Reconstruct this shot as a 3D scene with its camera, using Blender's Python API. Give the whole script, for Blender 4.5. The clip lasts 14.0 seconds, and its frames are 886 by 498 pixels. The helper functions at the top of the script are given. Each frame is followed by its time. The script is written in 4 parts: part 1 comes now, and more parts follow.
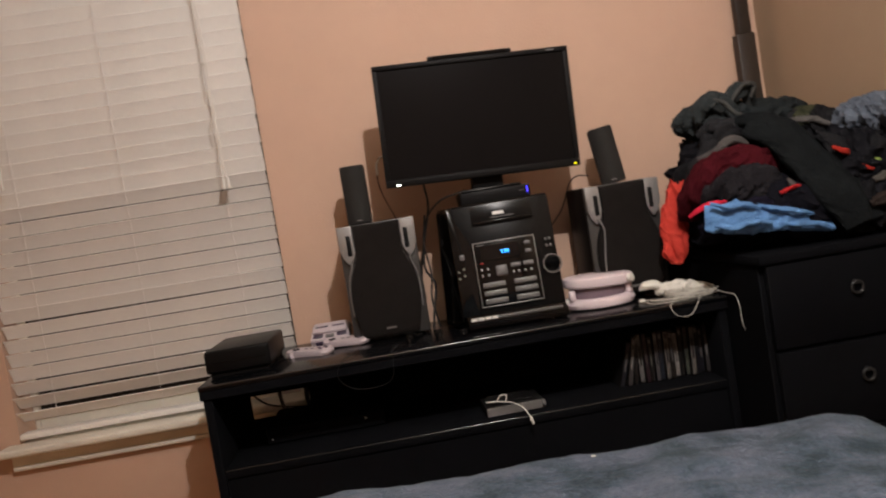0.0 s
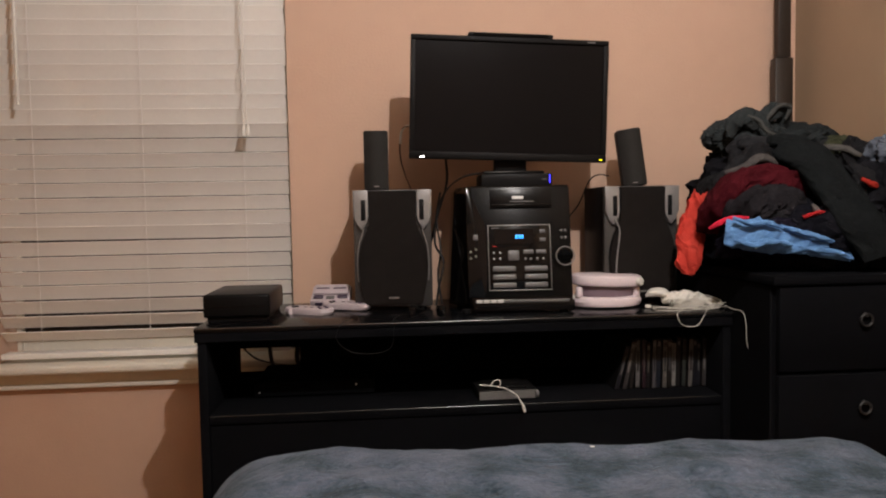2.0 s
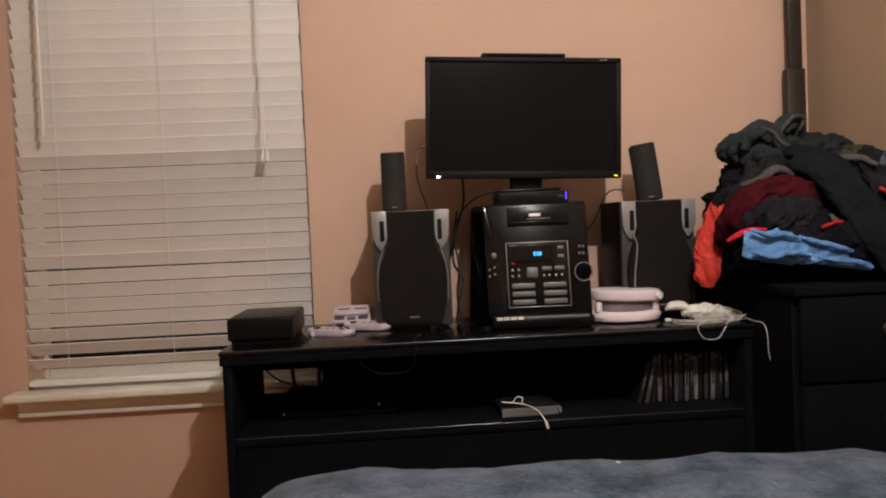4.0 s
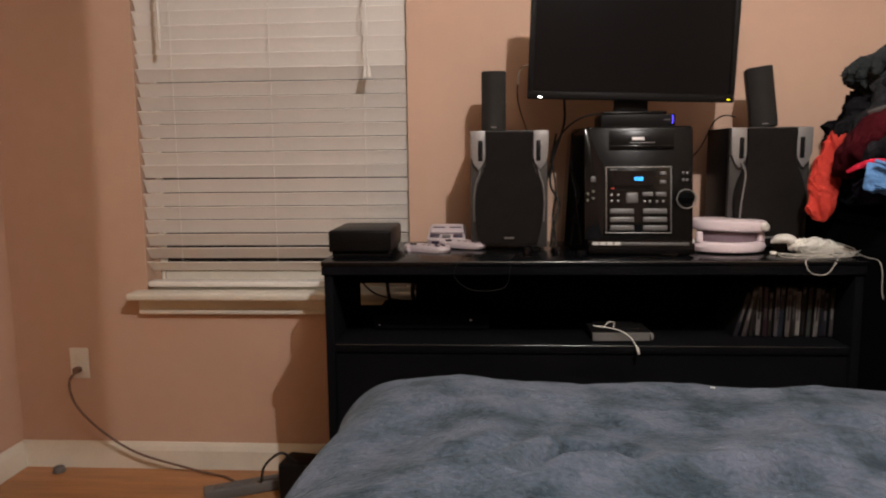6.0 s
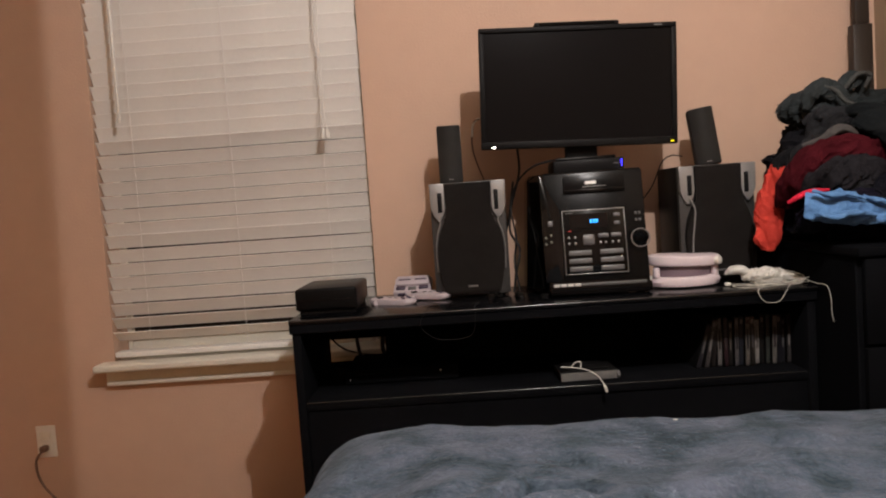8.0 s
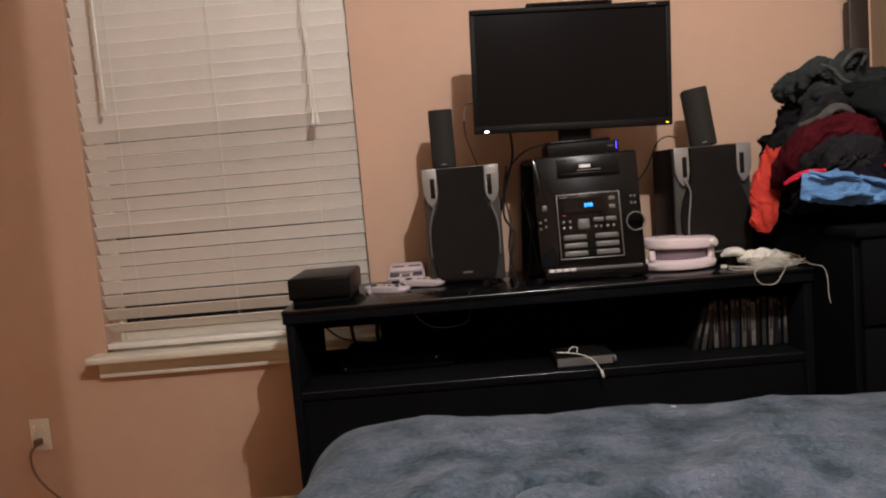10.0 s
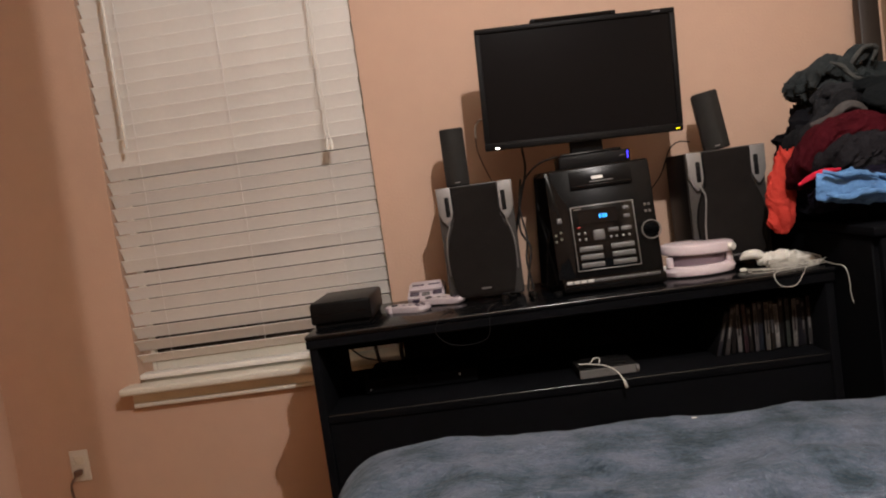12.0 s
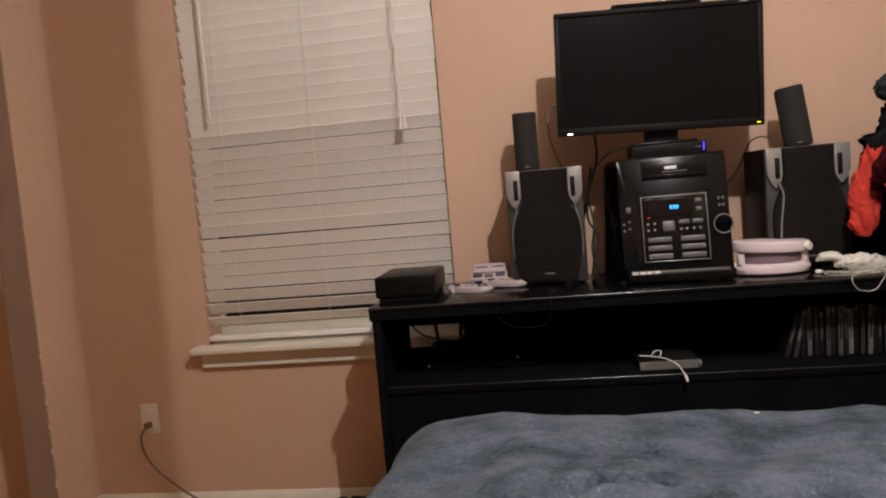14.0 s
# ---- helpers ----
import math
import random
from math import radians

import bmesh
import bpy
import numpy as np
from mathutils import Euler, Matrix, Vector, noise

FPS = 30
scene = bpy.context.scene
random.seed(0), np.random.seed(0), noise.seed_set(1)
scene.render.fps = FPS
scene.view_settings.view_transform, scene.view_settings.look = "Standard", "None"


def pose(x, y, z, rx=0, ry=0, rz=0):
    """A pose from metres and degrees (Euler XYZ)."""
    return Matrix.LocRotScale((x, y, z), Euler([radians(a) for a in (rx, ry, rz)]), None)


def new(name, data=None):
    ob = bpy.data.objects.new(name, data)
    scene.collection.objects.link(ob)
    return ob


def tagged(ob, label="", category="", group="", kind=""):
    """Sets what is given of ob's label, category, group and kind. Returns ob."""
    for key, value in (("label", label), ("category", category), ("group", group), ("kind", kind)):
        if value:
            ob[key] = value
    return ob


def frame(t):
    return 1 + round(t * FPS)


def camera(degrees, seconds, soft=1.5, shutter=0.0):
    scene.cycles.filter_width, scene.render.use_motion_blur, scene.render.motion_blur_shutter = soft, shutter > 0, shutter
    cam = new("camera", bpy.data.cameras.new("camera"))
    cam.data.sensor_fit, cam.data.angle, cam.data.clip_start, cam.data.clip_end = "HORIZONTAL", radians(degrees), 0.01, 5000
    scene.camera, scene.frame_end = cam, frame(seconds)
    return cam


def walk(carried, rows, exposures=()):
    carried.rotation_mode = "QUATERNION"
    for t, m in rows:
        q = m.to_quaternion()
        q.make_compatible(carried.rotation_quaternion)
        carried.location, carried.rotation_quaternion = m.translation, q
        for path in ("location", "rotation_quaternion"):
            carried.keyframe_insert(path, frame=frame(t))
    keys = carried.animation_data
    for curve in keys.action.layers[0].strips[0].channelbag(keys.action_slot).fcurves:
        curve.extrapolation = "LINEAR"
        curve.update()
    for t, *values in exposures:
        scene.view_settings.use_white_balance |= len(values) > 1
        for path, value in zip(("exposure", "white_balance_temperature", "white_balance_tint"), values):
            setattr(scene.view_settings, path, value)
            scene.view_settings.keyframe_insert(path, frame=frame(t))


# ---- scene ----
cam = camera(64.83, 14.0, soft=2.0, shutter=0.5)
# seconds, eye x, y, z in metres, yaw, pitch, roll in degrees
ROWS = [
    (0, -0.0191, 0.0109, 1.1132, -4.21, -2.62, 9.25),
    (0.5, -0.0323, 0.0121, 1.1117, -2.84, -1.11, 5.88),
    (1, -0.0545, 0.0217, 1.0942, -5.62, -0.51, 3.52),
    (1.5, -0.0793, 0.0287, 1.0836, -4.75, -3.11, 0.41),
    (2, -0.0900, 0.0336, 1.0716, -4.83, -3.18, 1.04),
    (2.5, -0.0844, 0.0343, 1.0827, -7.03, -2.62, 2.72),
    (2.7, -0.0910, 0.0314, 1.0811, -5.56, -3.24, 3.23),
    (4.8, -0.1152, -0.0021, 1.0801, -1.91, -1.13, 1.55),
    (5, -0.1212, -0.0075, 1.0744, -0.31, -2.67, 0.94),
    (5.5, -0.1303, -0.0070, 1.0785, 5.01, -6.49, 0.35),
    (6, -0.1316, 0.0033, 1.0583, 3.49, -7.47, 0.61),
    (6.5, -0.1283, 0.0050, 1.0540, 1.74, -4.71, 1.10),
    (7, -0.1120, -0.0243, 1.0675, 3.31, -3.05, 3.91),
    (7.5, -0.1103, -0.0333, 1.0603, 4.58, -3.99, 4.11),
    (8, -0.1071, -0.0305, 1.0638, 0.90, -3.46, 3.99),
    (8.2, -0.1083, -0.0267, 1.0597, 1.12, -3.59, 3.64),
    (10.3, -0.1056, -0.0080, 1.0771, 0.37, -5.81, 5.07),
    (10.5, -0.1035, -0.0090, 1.0740, 3.18, -6.51, 4.40),
    (11, -0.0911, -0.0139, 1.0903, 2.63, -4.99, 5.88),
    (11.5, -0.0797, -0.0188, 1.0908, 2.87, -3.34, 7.46),
    (12, -0.0763, -0.0254, 1.1041, 2.28, -4.20, 8.03),
    (12.5, -0.0798, -0.0419, 1.0989, 5.32, -2.83, 6.70),
    (13, -0.0868, -0.0381, 1.0952, 5.03, -4.19, 6.68),
    (13.5, -0.0873, -0.0441, 1.0872, 6.86, -4.38, 5.31),
    (14, -0.0888, -0.0459, 1.0759, 7.61, -4.28, 4.88),
]
walk(cam, [(t, pose(x, y, z, 90 + pitch, roll, yaw)) for t, x, y, z, yaw, pitch, roll in ROWS])

# ---------------------------------------------------------------- light
scene.view_settings.exposure = 0.0
world = bpy.data.worlds.new("night")
world.use_nodes = True
world.node_tree.nodes["Background"].inputs[0].default_value = (0.010, 0.012, 0.020, 1)
world.node_tree.nodes["Background"].inputs[1].default_value = 0.3
scene.world = world
LAMP = Vector((0.32, 0.32, 2.30))
bulb_light = bpy.data.lights.new("ceiling_bulb", "POINT")
bulb_light.energy, bulb_light.color, bulb_light.shadow_soft_size = 97.0, (1.0, 0.938, 0.928), 0.013
bulb_ob = new("ceiling_bulb", bulb_light)
bulb_ob.location = LAMP


# ---------------------------------------------------------------- materials
def mat(name, color, rough=0.6, metal=0.0, var=0.15, scale=6.0, bump=0.0, bump_scale=80.0, emit=None, spec=0.5, stretch=None, sheen=0.0, per_object=0.0, span=(0.35, 1.05), deep=0.004):
    """Principled material with mottling at two scales and fine relief."""
    m = bpy.data.materials.new(name)
    m.use_nodes = True
    nt = m.node_tree
    b = nt.nodes["Principled BSDF"]
    b.inputs["Roughness"].default_value, b.inputs["Metallic"].default_value = rough, metal
    b.inputs["Specular IOR Level"].default_value = spec
    tc = nt.nodes.new("ShaderNodeTexCoord")
    mp = nt.nodes.new("ShaderNodeMapping")
    mp.inputs["Scale"].default_value = stretch or (1, 1, 1)
    nt.links.new(tc.outputs["Object"], mp.inputs["Vector"])
    n1, n2 = nt.nodes.new("ShaderNodeTexNoise"), nt.nodes.new("ShaderNodeTexNoise")
    n1.inputs["Scale"].default_value, n1.inputs["Detail"].default_value = scale, 4
    n2.inputs["Scale"].default_value, n2.inputs["Detail"].default_value = scale * 9, 3
    mixn = nt.nodes.new("ShaderNodeMath")
    mixn.operation = "MULTIPLY_ADD"
    mixn.inputs[1].default_value = 0.4
    for n in (n1, n2):
        nt.links.new(mp.outputs[0], n.inputs["Vector"])
    nt.links.new(n2.outputs[0], mixn.inputs[0])
    nt.links.new(n1.outputs[0], mixn.inputs[2])
    ramp = nt.nodes.new("ShaderNodeValToRGB")
    ramp.color_ramp.elements[0].position, ramp.color_ramp.elements[1].position = span
    lo, hi = [c * (1 - var) for c in color], [min(1, c * (1 + var)) for c in color]
    ramp.color_ramp.elements[0].color, ramp.color_ramp.elements[1].color = (*lo, 1), (*hi, 1)
    nt.links.new(mixn.outputs[0], ramp.inputs[0])
    last = ramp.outputs[0]
    if per_object:
        info = nt.nodes.new("ShaderNodeObjectInfo")
        hsv = nt.nodes.new("ShaderNodeHueSaturation")
        mr = nt.nodes.new("ShaderNodeMapRange")
        mr.inputs["To Min"].default_value, mr.inputs["To Max"].default_value = 1 - per_object, 1 + per_object
        nt.links.new(info.outputs["Random"], mr.inputs["Value"])
        nt.links.new(mr.outputs[0], hsv.inputs["Value"])
        nt.links.new(last, hsv.inputs["Color"])
        last = hsv.outputs[0]
    nt.links.new(last, b.inputs["Base Color"])
    if sheen:
        b.inputs["Sheen Weight"].default_value, b.inputs["Sheen Roughness"].default_value = sheen, 0.5
    if bump:
        n3 = nt.nodes.new("ShaderNodeTexNoise")
        n3.inputs["Scale"].default_value, n3.inputs["Detail"].default_value = bump_scale, 5
        nt.links.new(mp.outputs[0], n3.inputs["Vector"])
        bp = nt.nodes.new("ShaderNodeBump")
        bp.inputs["Strength"].default_value, bp.inputs["Distance"].default_value = bump, deep
        nt.links.new(n3.outputs[0], bp.inputs["Height"])
        nt.links.new(bp.outputs[0], b.inputs["Normal"])
    if emit:
        b.inputs["Emission Color"].default_value, b.inputs["Emission Strength"].default_value = (*emit[:3], 1), emit[3]
    return m


M_WALL = mat("peach_wall_paint", (0.557, 0.370, 0.267), 0.75, var=0.05, scale=2.5, bump=0.25, bump_scale=140)
# tan side wall, its colour lowered further to imitate light falling off rightwards
M_WALL2 = mat("tan_wall_dimmed", (0.325, 0.224, 0.143), 0.75, var=0.05, scale=2.5, bump=0.25, bump_scale=140)
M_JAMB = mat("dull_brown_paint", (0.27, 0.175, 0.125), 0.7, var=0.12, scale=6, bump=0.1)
M_CEIL = mat("ceiling_paint", (0.72, 0.68, 0.60), 0.85, var=0.04, scale=3, bump=0.3, bump_scale=60)
M_TRIM = mat("white_trim_paint", (0.74, 0.70, 0.60), 0.45, var=0.08, scale=9, bump=0.08, bump_scale=60)
M_CHIP = mat("bare_plaster", (0.62, 0.50, 0.41), 0.9, var=0.1, scale=40)
M_SLAT = mat("blind_slat_vinyl", (0.87, 0.845, 0.79), 0.5, var=0.05, scale=7, per_object=0.03)
M_CORD = mat("blind_cord", (0.72, 0.69, 0.62), 0.7, var=0.05, scale=30)
M_LADDER = mat("ladder_cord", (0.74, 0.71, 0.68), 0.8, var=0.05, scale=30)
M_WOODF = mat("laminate_floor_plank", (0.36, 0.165, 0.065), 0.38, var=0.35, scale=5, bump=0.1, bump_scale=30, stretch=(0.6, 7, 1), per_object=0.18)
M_BLKWOOD = mat("black_stained_wood", (0.0036, 0.0038, 0.0044), 0.18, var=0.4, scale=4, bump=0.04, bump_scale=40, stretch=(0.5, 6, 6), spec=0.2)
M_DRESS = mat("matt_black_wood", (0.0042, 0.0044, 0.0052), 0.8, var=0.3, scale=5, spec=0.015)
# paler, glossier black for rods added to strengthen the edge highlight
M_EDGE = mat("highlight_gloss_edge", (0.014, 0.0135, 0.013), 0.2, var=0.4, scale=14, spec=0.9)
M_POST = mat("dark_brown_wood", (0.020, 0.014, 0.010), 0.45, var=0.4, scale=5, stretch=(6, 6, 0.6))
M_BLKPL = mat("black_plastic", (0.0086, 0.0082, 0.0082), 0.45, var=0.2, scale=10, spec=0.09)
M_GLOSS = mat("gloss_black_plastic", (0.0042, 0.0041, 0.0041), 0.07, var=0.2, scale=10, spec=0.28)
M_SHINE = mat("dusty_gloss_plastic", (0.0046, 0.0044, 0.0044), 0.38, var=0.3, scale=12, spec=0.11)
M_JACK = mat("pale_jack", (0.14, 0.14, 0.11), 0.4, var=0.2, scale=60)
# silver raised to near white, the bulb's reflection put into the colour
M_STRIP = mat("silver_with_bulb_glint", (0.80, 0.78, 0.74), 0.28, 0.25, var=0.08, scale=30)
M_PEWTER = mat("dark_pewter_plastic", (0.0050, 0.0047, 0.0046), 0.26, var=0.15, scale=8, spec=0.12)
M_SCREEN = mat("dark_screen_glass", (0.0062, 0.0055, 0.0055), 0.2, var=0.05, scale=3, spec=0.07)
M_BEZEL = mat("dark_bezel_plastic", (0.0072, 0.0066, 0.0064), 0.5, var=0.1, scale=8, spec=0.08)
M_GRILLE = mat("speaker_cloth", (0.0118, 0.0098, 0.0088), 0.95, var=0.2, scale=30, bump=0.5, bump_scale=900, spec=0.1)
M_SAT = mat("dark_grey_plastic", (0.021, 0.0190, 0.0172), 0.6, var=0.15, scale=12, bump=0.3, bump_scale=700, spec=0.15)
M_SILVER = mat("silver_plastic", (0.21, 0.20, 0.19), 0.36, 0.35, var=0.06, scale=10)
M_FRAME = mat("dark_silver_plastic", (0.052, 0.049, 0.046), 0.40, 0.3, var=0.08, scale=10)
M_HANDLE = mat("light_silver_plastic", (0.29, 0.28, 0.27), 0.32, 0.4, var=0.05, scale=10)
M_CHROME = mat("bright_metal", (0.72, 0.72, 0.72), 0.18, 1.0, var=0.03, scale=10)
M_BTN = mat("grey_button_plastic", (0.105, 0.10, 0.098), 0.45, 0.1, var=0.08, scale=20)
M_PULL = mat("dull_dark_metal", (0.028, 0.027, 0.026), 0.5, 0.5, var=0.1, scale=20)
M_RCV = mat("dusty_grey_plastic", (0.12, 0.116, 0.112), 0.6, var=0.15, scale=20)
M_LOGO = mat("pale_mark", (0.7, 0.68, 0.65), 0.4, var=0.05, scale=10)
M_LILAC = mat("pale_lilac_plastic", (0.72, 0.61, 0.63), 0.38, var=0.05, scale=8)
M_LILAC2 = mat("dusky_lilac_plastic", (0.20, 0.145, 0.17), 0.2, var=0.1, scale=8)
M_GREYPL = mat("light_grey_plastic", (0.47, 0.405, 0.425), 0.45, var=0.06, scale=10)
M_PURPLE = mat("purple_plastic", (0.05, 0.035, 0.062), 0.35, var=0.1, scale=10)
M_WHITE = mat("white_plastic", (0.72, 0.69, 0.62), 0.35, var=0.06, scale=10)
M_WHITEWIRE = mat("white_cable", (0.56, 0.53, 0.46), 0.5, var=0.08, scale=20)
M_WIRE = mat("black_cable", (0.012, 0.011, 0.010), 0.5, var=0.2, scale=30)
M_BROWNWIRE = mat("brown_cable", (0.15, 0.088, 0.060), 0.5, var=0.2, scale=30)
M_BED = mat("plush_blue_grey_cloth", (0.059, 0.080, 0.112), 0.95, var=0.42, scale=13.0, bump=0.9, bump_scale=75, stretch=(1.0, 1.1, 1.0), spec=0.03, sheen=0.08, span=(0.53, 0.88), deep=0.012)
nt_ = M_BED.node_tree
ramp_ = next(n for n in nt_.nodes if n.type == "VALTORGB").color_ramp
ramp_.elements[0].color = (0.024, 0.038, 0.050, 1)
mid_ = ramp_.elements.new(0.66)
mid_.color = (0.050, 0.068, 0.090, 1)
ramp_.elements[2].color = (0.094, 0.110, 0.146, 1)
M_MATT = mat("mattress_ticking", (0.30, 0.29, 0.28), 0.9, var=0.1, scale=8)
M_CLOSET = mat("yellowed_paint", (0.55, 0.40, 0.20), 0.8, var=0.08, scale=4)
M_GLASS = mat("night_window_glass", (0.030, 0.023, 0.019), 0.12, var=0.02, scale=2)
M_LEDW = mat("white_led", (0.8, 0.8, 0.8), 0.3, emit=(1.0, 0.97, 0.9, 9.0))
M_LEDY = mat("yellow_led", (0.5, 0.5, 0.0), 0.3, emit=(0.85, 0.72, 0.0, 1.6))
M_LEDB = mat("blue_led", (0.0, 0.0, 0.5), 0.3, emit=(0.06, 0.04, 1.0, 4.0))
M_LEDC = mat("blue_display_segment", (0.0, 0.1, 0.4), 0.3, emit=(0.03, 0.35, 1.0, 2.0))
M_LEDR = mat("red_led", (0.3, 0.0, 0.0), 0.3, emit=(0.8, 0.05, 0.03, 0.25))


def cloth(name, color, var=0.3, scale=14.0, bump=0.45):
    return mat(name, color, 0.95, var=var, scale=scale, bump=bump, bump_scale=85, spec=0.04, deep=0.010)


# ---------------------------------------------------------------- mesh helpers
def thing(name, loc=(0, 0, 0), rot=(0, 0, 0), label="", category="", group="", kind=""):
    e = new(name)
    e.empty_display_size = 0.05
    e.matrix_world = pose(*loc, *rot)
    return tagged(e, label, category, group, kind)


def part(name, bm, material, parent=None, label="", smooth=True):
    me = bpy.data.meshes.new(name)
    bmesh.ops.recalc_face_normals(bm, faces=bm.faces)
    for f in bm.faces:
        f.smooth = smooth
    bm.to_mesh(me)
    bm.free()
    if smooth:
        me.set_sharp_from_angle(angle=radians(38))
    me.materials.append(material)
    ob = new(name, me)
    if parent:
        ob.parent = parent
    return tagged(ob, label)


def box(x0, x1, y0, y1, z0, z1, bevel=0.003, seg=2, m=None, bm=None):
    b = bm or bmesh.new()
    t = Matrix.Translation(((x0 + x1) / 2, (y0 + y1) / 2, (z0 + z1) / 2)) @ Matrix.Diagonal((x1 - x0, y1 - y0, z1 - z0, 1))
    made = bmesh.ops.create_cube(b, size=1, matrix=(m @ t) if m else t)
    if bevel:
        edges = list({e for v in made["verts"] for e in v.link_edges})
        bmesh.ops.bevel(b, geom=edges, offset=bevel, segments=seg, profile=0.5, affect="EDGES")
    return b


def rod(p0, p1, r, r2=None, seg=16, bm=None, bevel=0.0):
    b = bm or bmesh.new()
    p0, p1 = Vector(p0), Vector(p1)
    d = p1 - p0
    m = Matrix.Translation((p0 + p1) / 2) @ d.to_track_quat("Z", "Y").to_matrix().to_4x4()
    made = bmesh.ops.create_cone(b, cap_ends=True, segments=seg, radius1=r, radius2=r if r2 is None else r2, depth=d.length, matrix=m)
    if bevel:
        edges = [e for e in {e for v in made["verts"] for e in v.link_edges} if len(e.link_faces) == 2 and any(len(f.verts) > 4 for f in e.link_faces)]
        bmesh.ops.bevel(b, geom=edges, offset=bevel, segments=2, profile=0.5, affect="EDGES")
    return b


def spline(pts, n=10):
    """Catmull-Rom through the points."""
    p = [Vector(q) for q in pts]
    p = [2 * p[0] - p[1]] + p + [2 * p[-1] - p[-2]]
    out = []
    for i in range(1, len(p) - 2):
        for k in range(n):
            t = k / n
            a, b, c, d = p[i - 1], p[i], p[i + 1], p[i + 2]
            out.append(0.5 * (2 * b + (c - a) * t + (2 * a - 5 * b + 4 * c - d) * t * t + (3 * b - a - 3 * c + d) * t ** 3))
    return out + [p[-2]]


def tube(pts, r, n=8, seg=8, bm=None):
    """A cable along a smooth line."""
    b = bm or bmesh.new()
    line = spline(pts, n)
    rings, up = [], Vector((0.13, 0.21, 0.97))
    for i, c in enumerate(line):
        d = (line[min(i + 1, len(line) - 1)] - line[max(i - 1, 0)]).normalized()
        s = d.cross(up)
        s = s.normalized() if s.length > 1e-4 else Vector((1, 0, 0))
        u = s.cross(d)
        rings.append([b.verts.new(c + r * (math.cos(2 * math.pi * k / seg) * s + math.sin(2 * math.pi * k / seg) * u)) for k in range(seg)])
    for q, w in zip(rings, rings[1:]):
        for k in range(seg):
            b.faces.new((q[k], q[(k + 1) % seg], w[(k + 1) % seg], w[k]))
    b.faces.new(rings[0][::-1])
    b.faces.new(rings[-1])
    return b


def extrude_outline(pts, y0, y1, bm=None, bevel=0.0):
    """A prism from an outline in x and z, between two depths."""
    b = bm or bmesh.new()
    front = [b.verts.new((x, y0, z)) for x, z in pts]
    back = [b.verts.new((x, y1, z)) for x, z in pts]
    f = b.faces.new(front)
    b.faces.new(back[::-1])
    n = len(pts)
    for i in range(n):
        b.faces.new((front[i], back[i], back[(i + 1) % n], front[(i + 1) % n]))
    if bevel:
        bmesh.ops.bevel(b, geom=list(f.edges), offset=bevel, segments=2, profile=0.5, affect="EDGES")
    return b


def wrinkle(p, seed, amp, size):
    """Folds that run one way for each garment."""
    turn = Euler((seed * 1.7, seed * 0.9, seed * 2.3)).to_matrix()
    q = turn @ p / size + Vector((seed * 7.3, seed * 3.1, seed * 5.7))
    q.x *= 0.38
    a = noise.noise(q * 0.8)
    q = q + 0.45 * noise.noise_vector(q * 1.1)
    ridge = 1 - abs(noise.noise(q * 1.5 + Vector((9, 4, 2)))) * 2.6
    small = 1 - abs(noise.noise(q * 3.7 + Vector((2, 7, 5)))) * 2.6
    tiny = 1 - abs(noise.noise(q * 8.5 + Vector((6, 1, 3)))) * 2.6
    return amp * (0.65 * a + 0.75 * ridge + 0.45 * small + 0.16 * tiny)


def fabric(pts, widths, thick, seed, amp=0.012, size=0.07, face=(0, -1, 0.2), n=16, seg=48, twist=0.5):
    """A crumpled length of cloth: a flattened sleeve swept along a line, with folds that run along it and pull across."""
    b = bmesh.new()
    line = spline(pts, n)
    m = len(line)
    f = Vector(face).normalized()
    rings, run = [], 0.0
    for i, c in enumerate(line):
        run += (c - line[max(i - 1, 0)]).length
        t = i / (m - 1) * (len(widths) - 1)
        k = min(int(t), len(widths) - 2)
        w = widths[k] + (widths[k + 1] - widths[k]) * (t - k)
        d = (line[min(i + 1, m - 1)] - line[max(i - 1, 0)]).normalized()
        s = d.cross(f).normalized()
        nrm = s.cross(d)
        cap = min(1.0, 0.25 + 3.0 * min(i, m - 1 - i) / m)
        ring = []
        for j in range(seg):
            a = 2 * math.pi * j / seg
            ca, sa = math.cos(a), math.sin(a)
            o = s * (w / 2 * math.copysign(abs(ca) ** 0.7, ca)) * (0.7 + 0.3 * cap) + nrm * (thick / 2 * math.copysign(abs(sa) ** 0.8, sa) * cap)
            across, along = ca * w / 2 / size, run / size
            q = Vector((across * 1.5 + along * twist, along * 0.45 - across * 0.2, seed * 3.7 + (0.4 if sa > 0 else 0)))
            ridge = 1 - abs(noise.noise(q)) * 2.6
            broad = noise.noise(q * 0.5 + Vector((3, 8, 1)))
            p = c + o + o.normalized() * amp * (0.75 * ridge + 0.8 * broad + 0.38 * (1 - abs(noise.noise(q * 2.7 + Vector((5, 1, 2)))) * 2.6) + 0.12 * noise.noise(q * 7)) * (0.5 + 0.5 * cap)
            ring.append(b.verts.new(p))
        rings.append(ring)
    for q, w in zip(rings, rings[1:]):
        for j in range(seg):
            b.faces.new((q[j], q[(j + 1) % seg], w[(j + 1) % seg], w[j]))
    b.faces.new(rings[0][::-1])
    b.faces.new(rings[-1])
    return b


def heap(center, radii, seed, amp=0.03, size=0.12, sub=5, flat=None):
    """A bundled garment: a lump with deep folds, flattened where it lies."""
    b = bmesh.new()
    bmesh.ops.create_icosphere(b, subdivisions=sub, radius=1)
    c, r = Vector(center), Vector(radii)
    for v in b.verts:
        d = v.co.copy()
        p = Vector((d.x * r.x, d.y * r.y, d.z * r.z))
        p += d * wrinkle(p + c, seed, amp, size)
        v.co = p + c
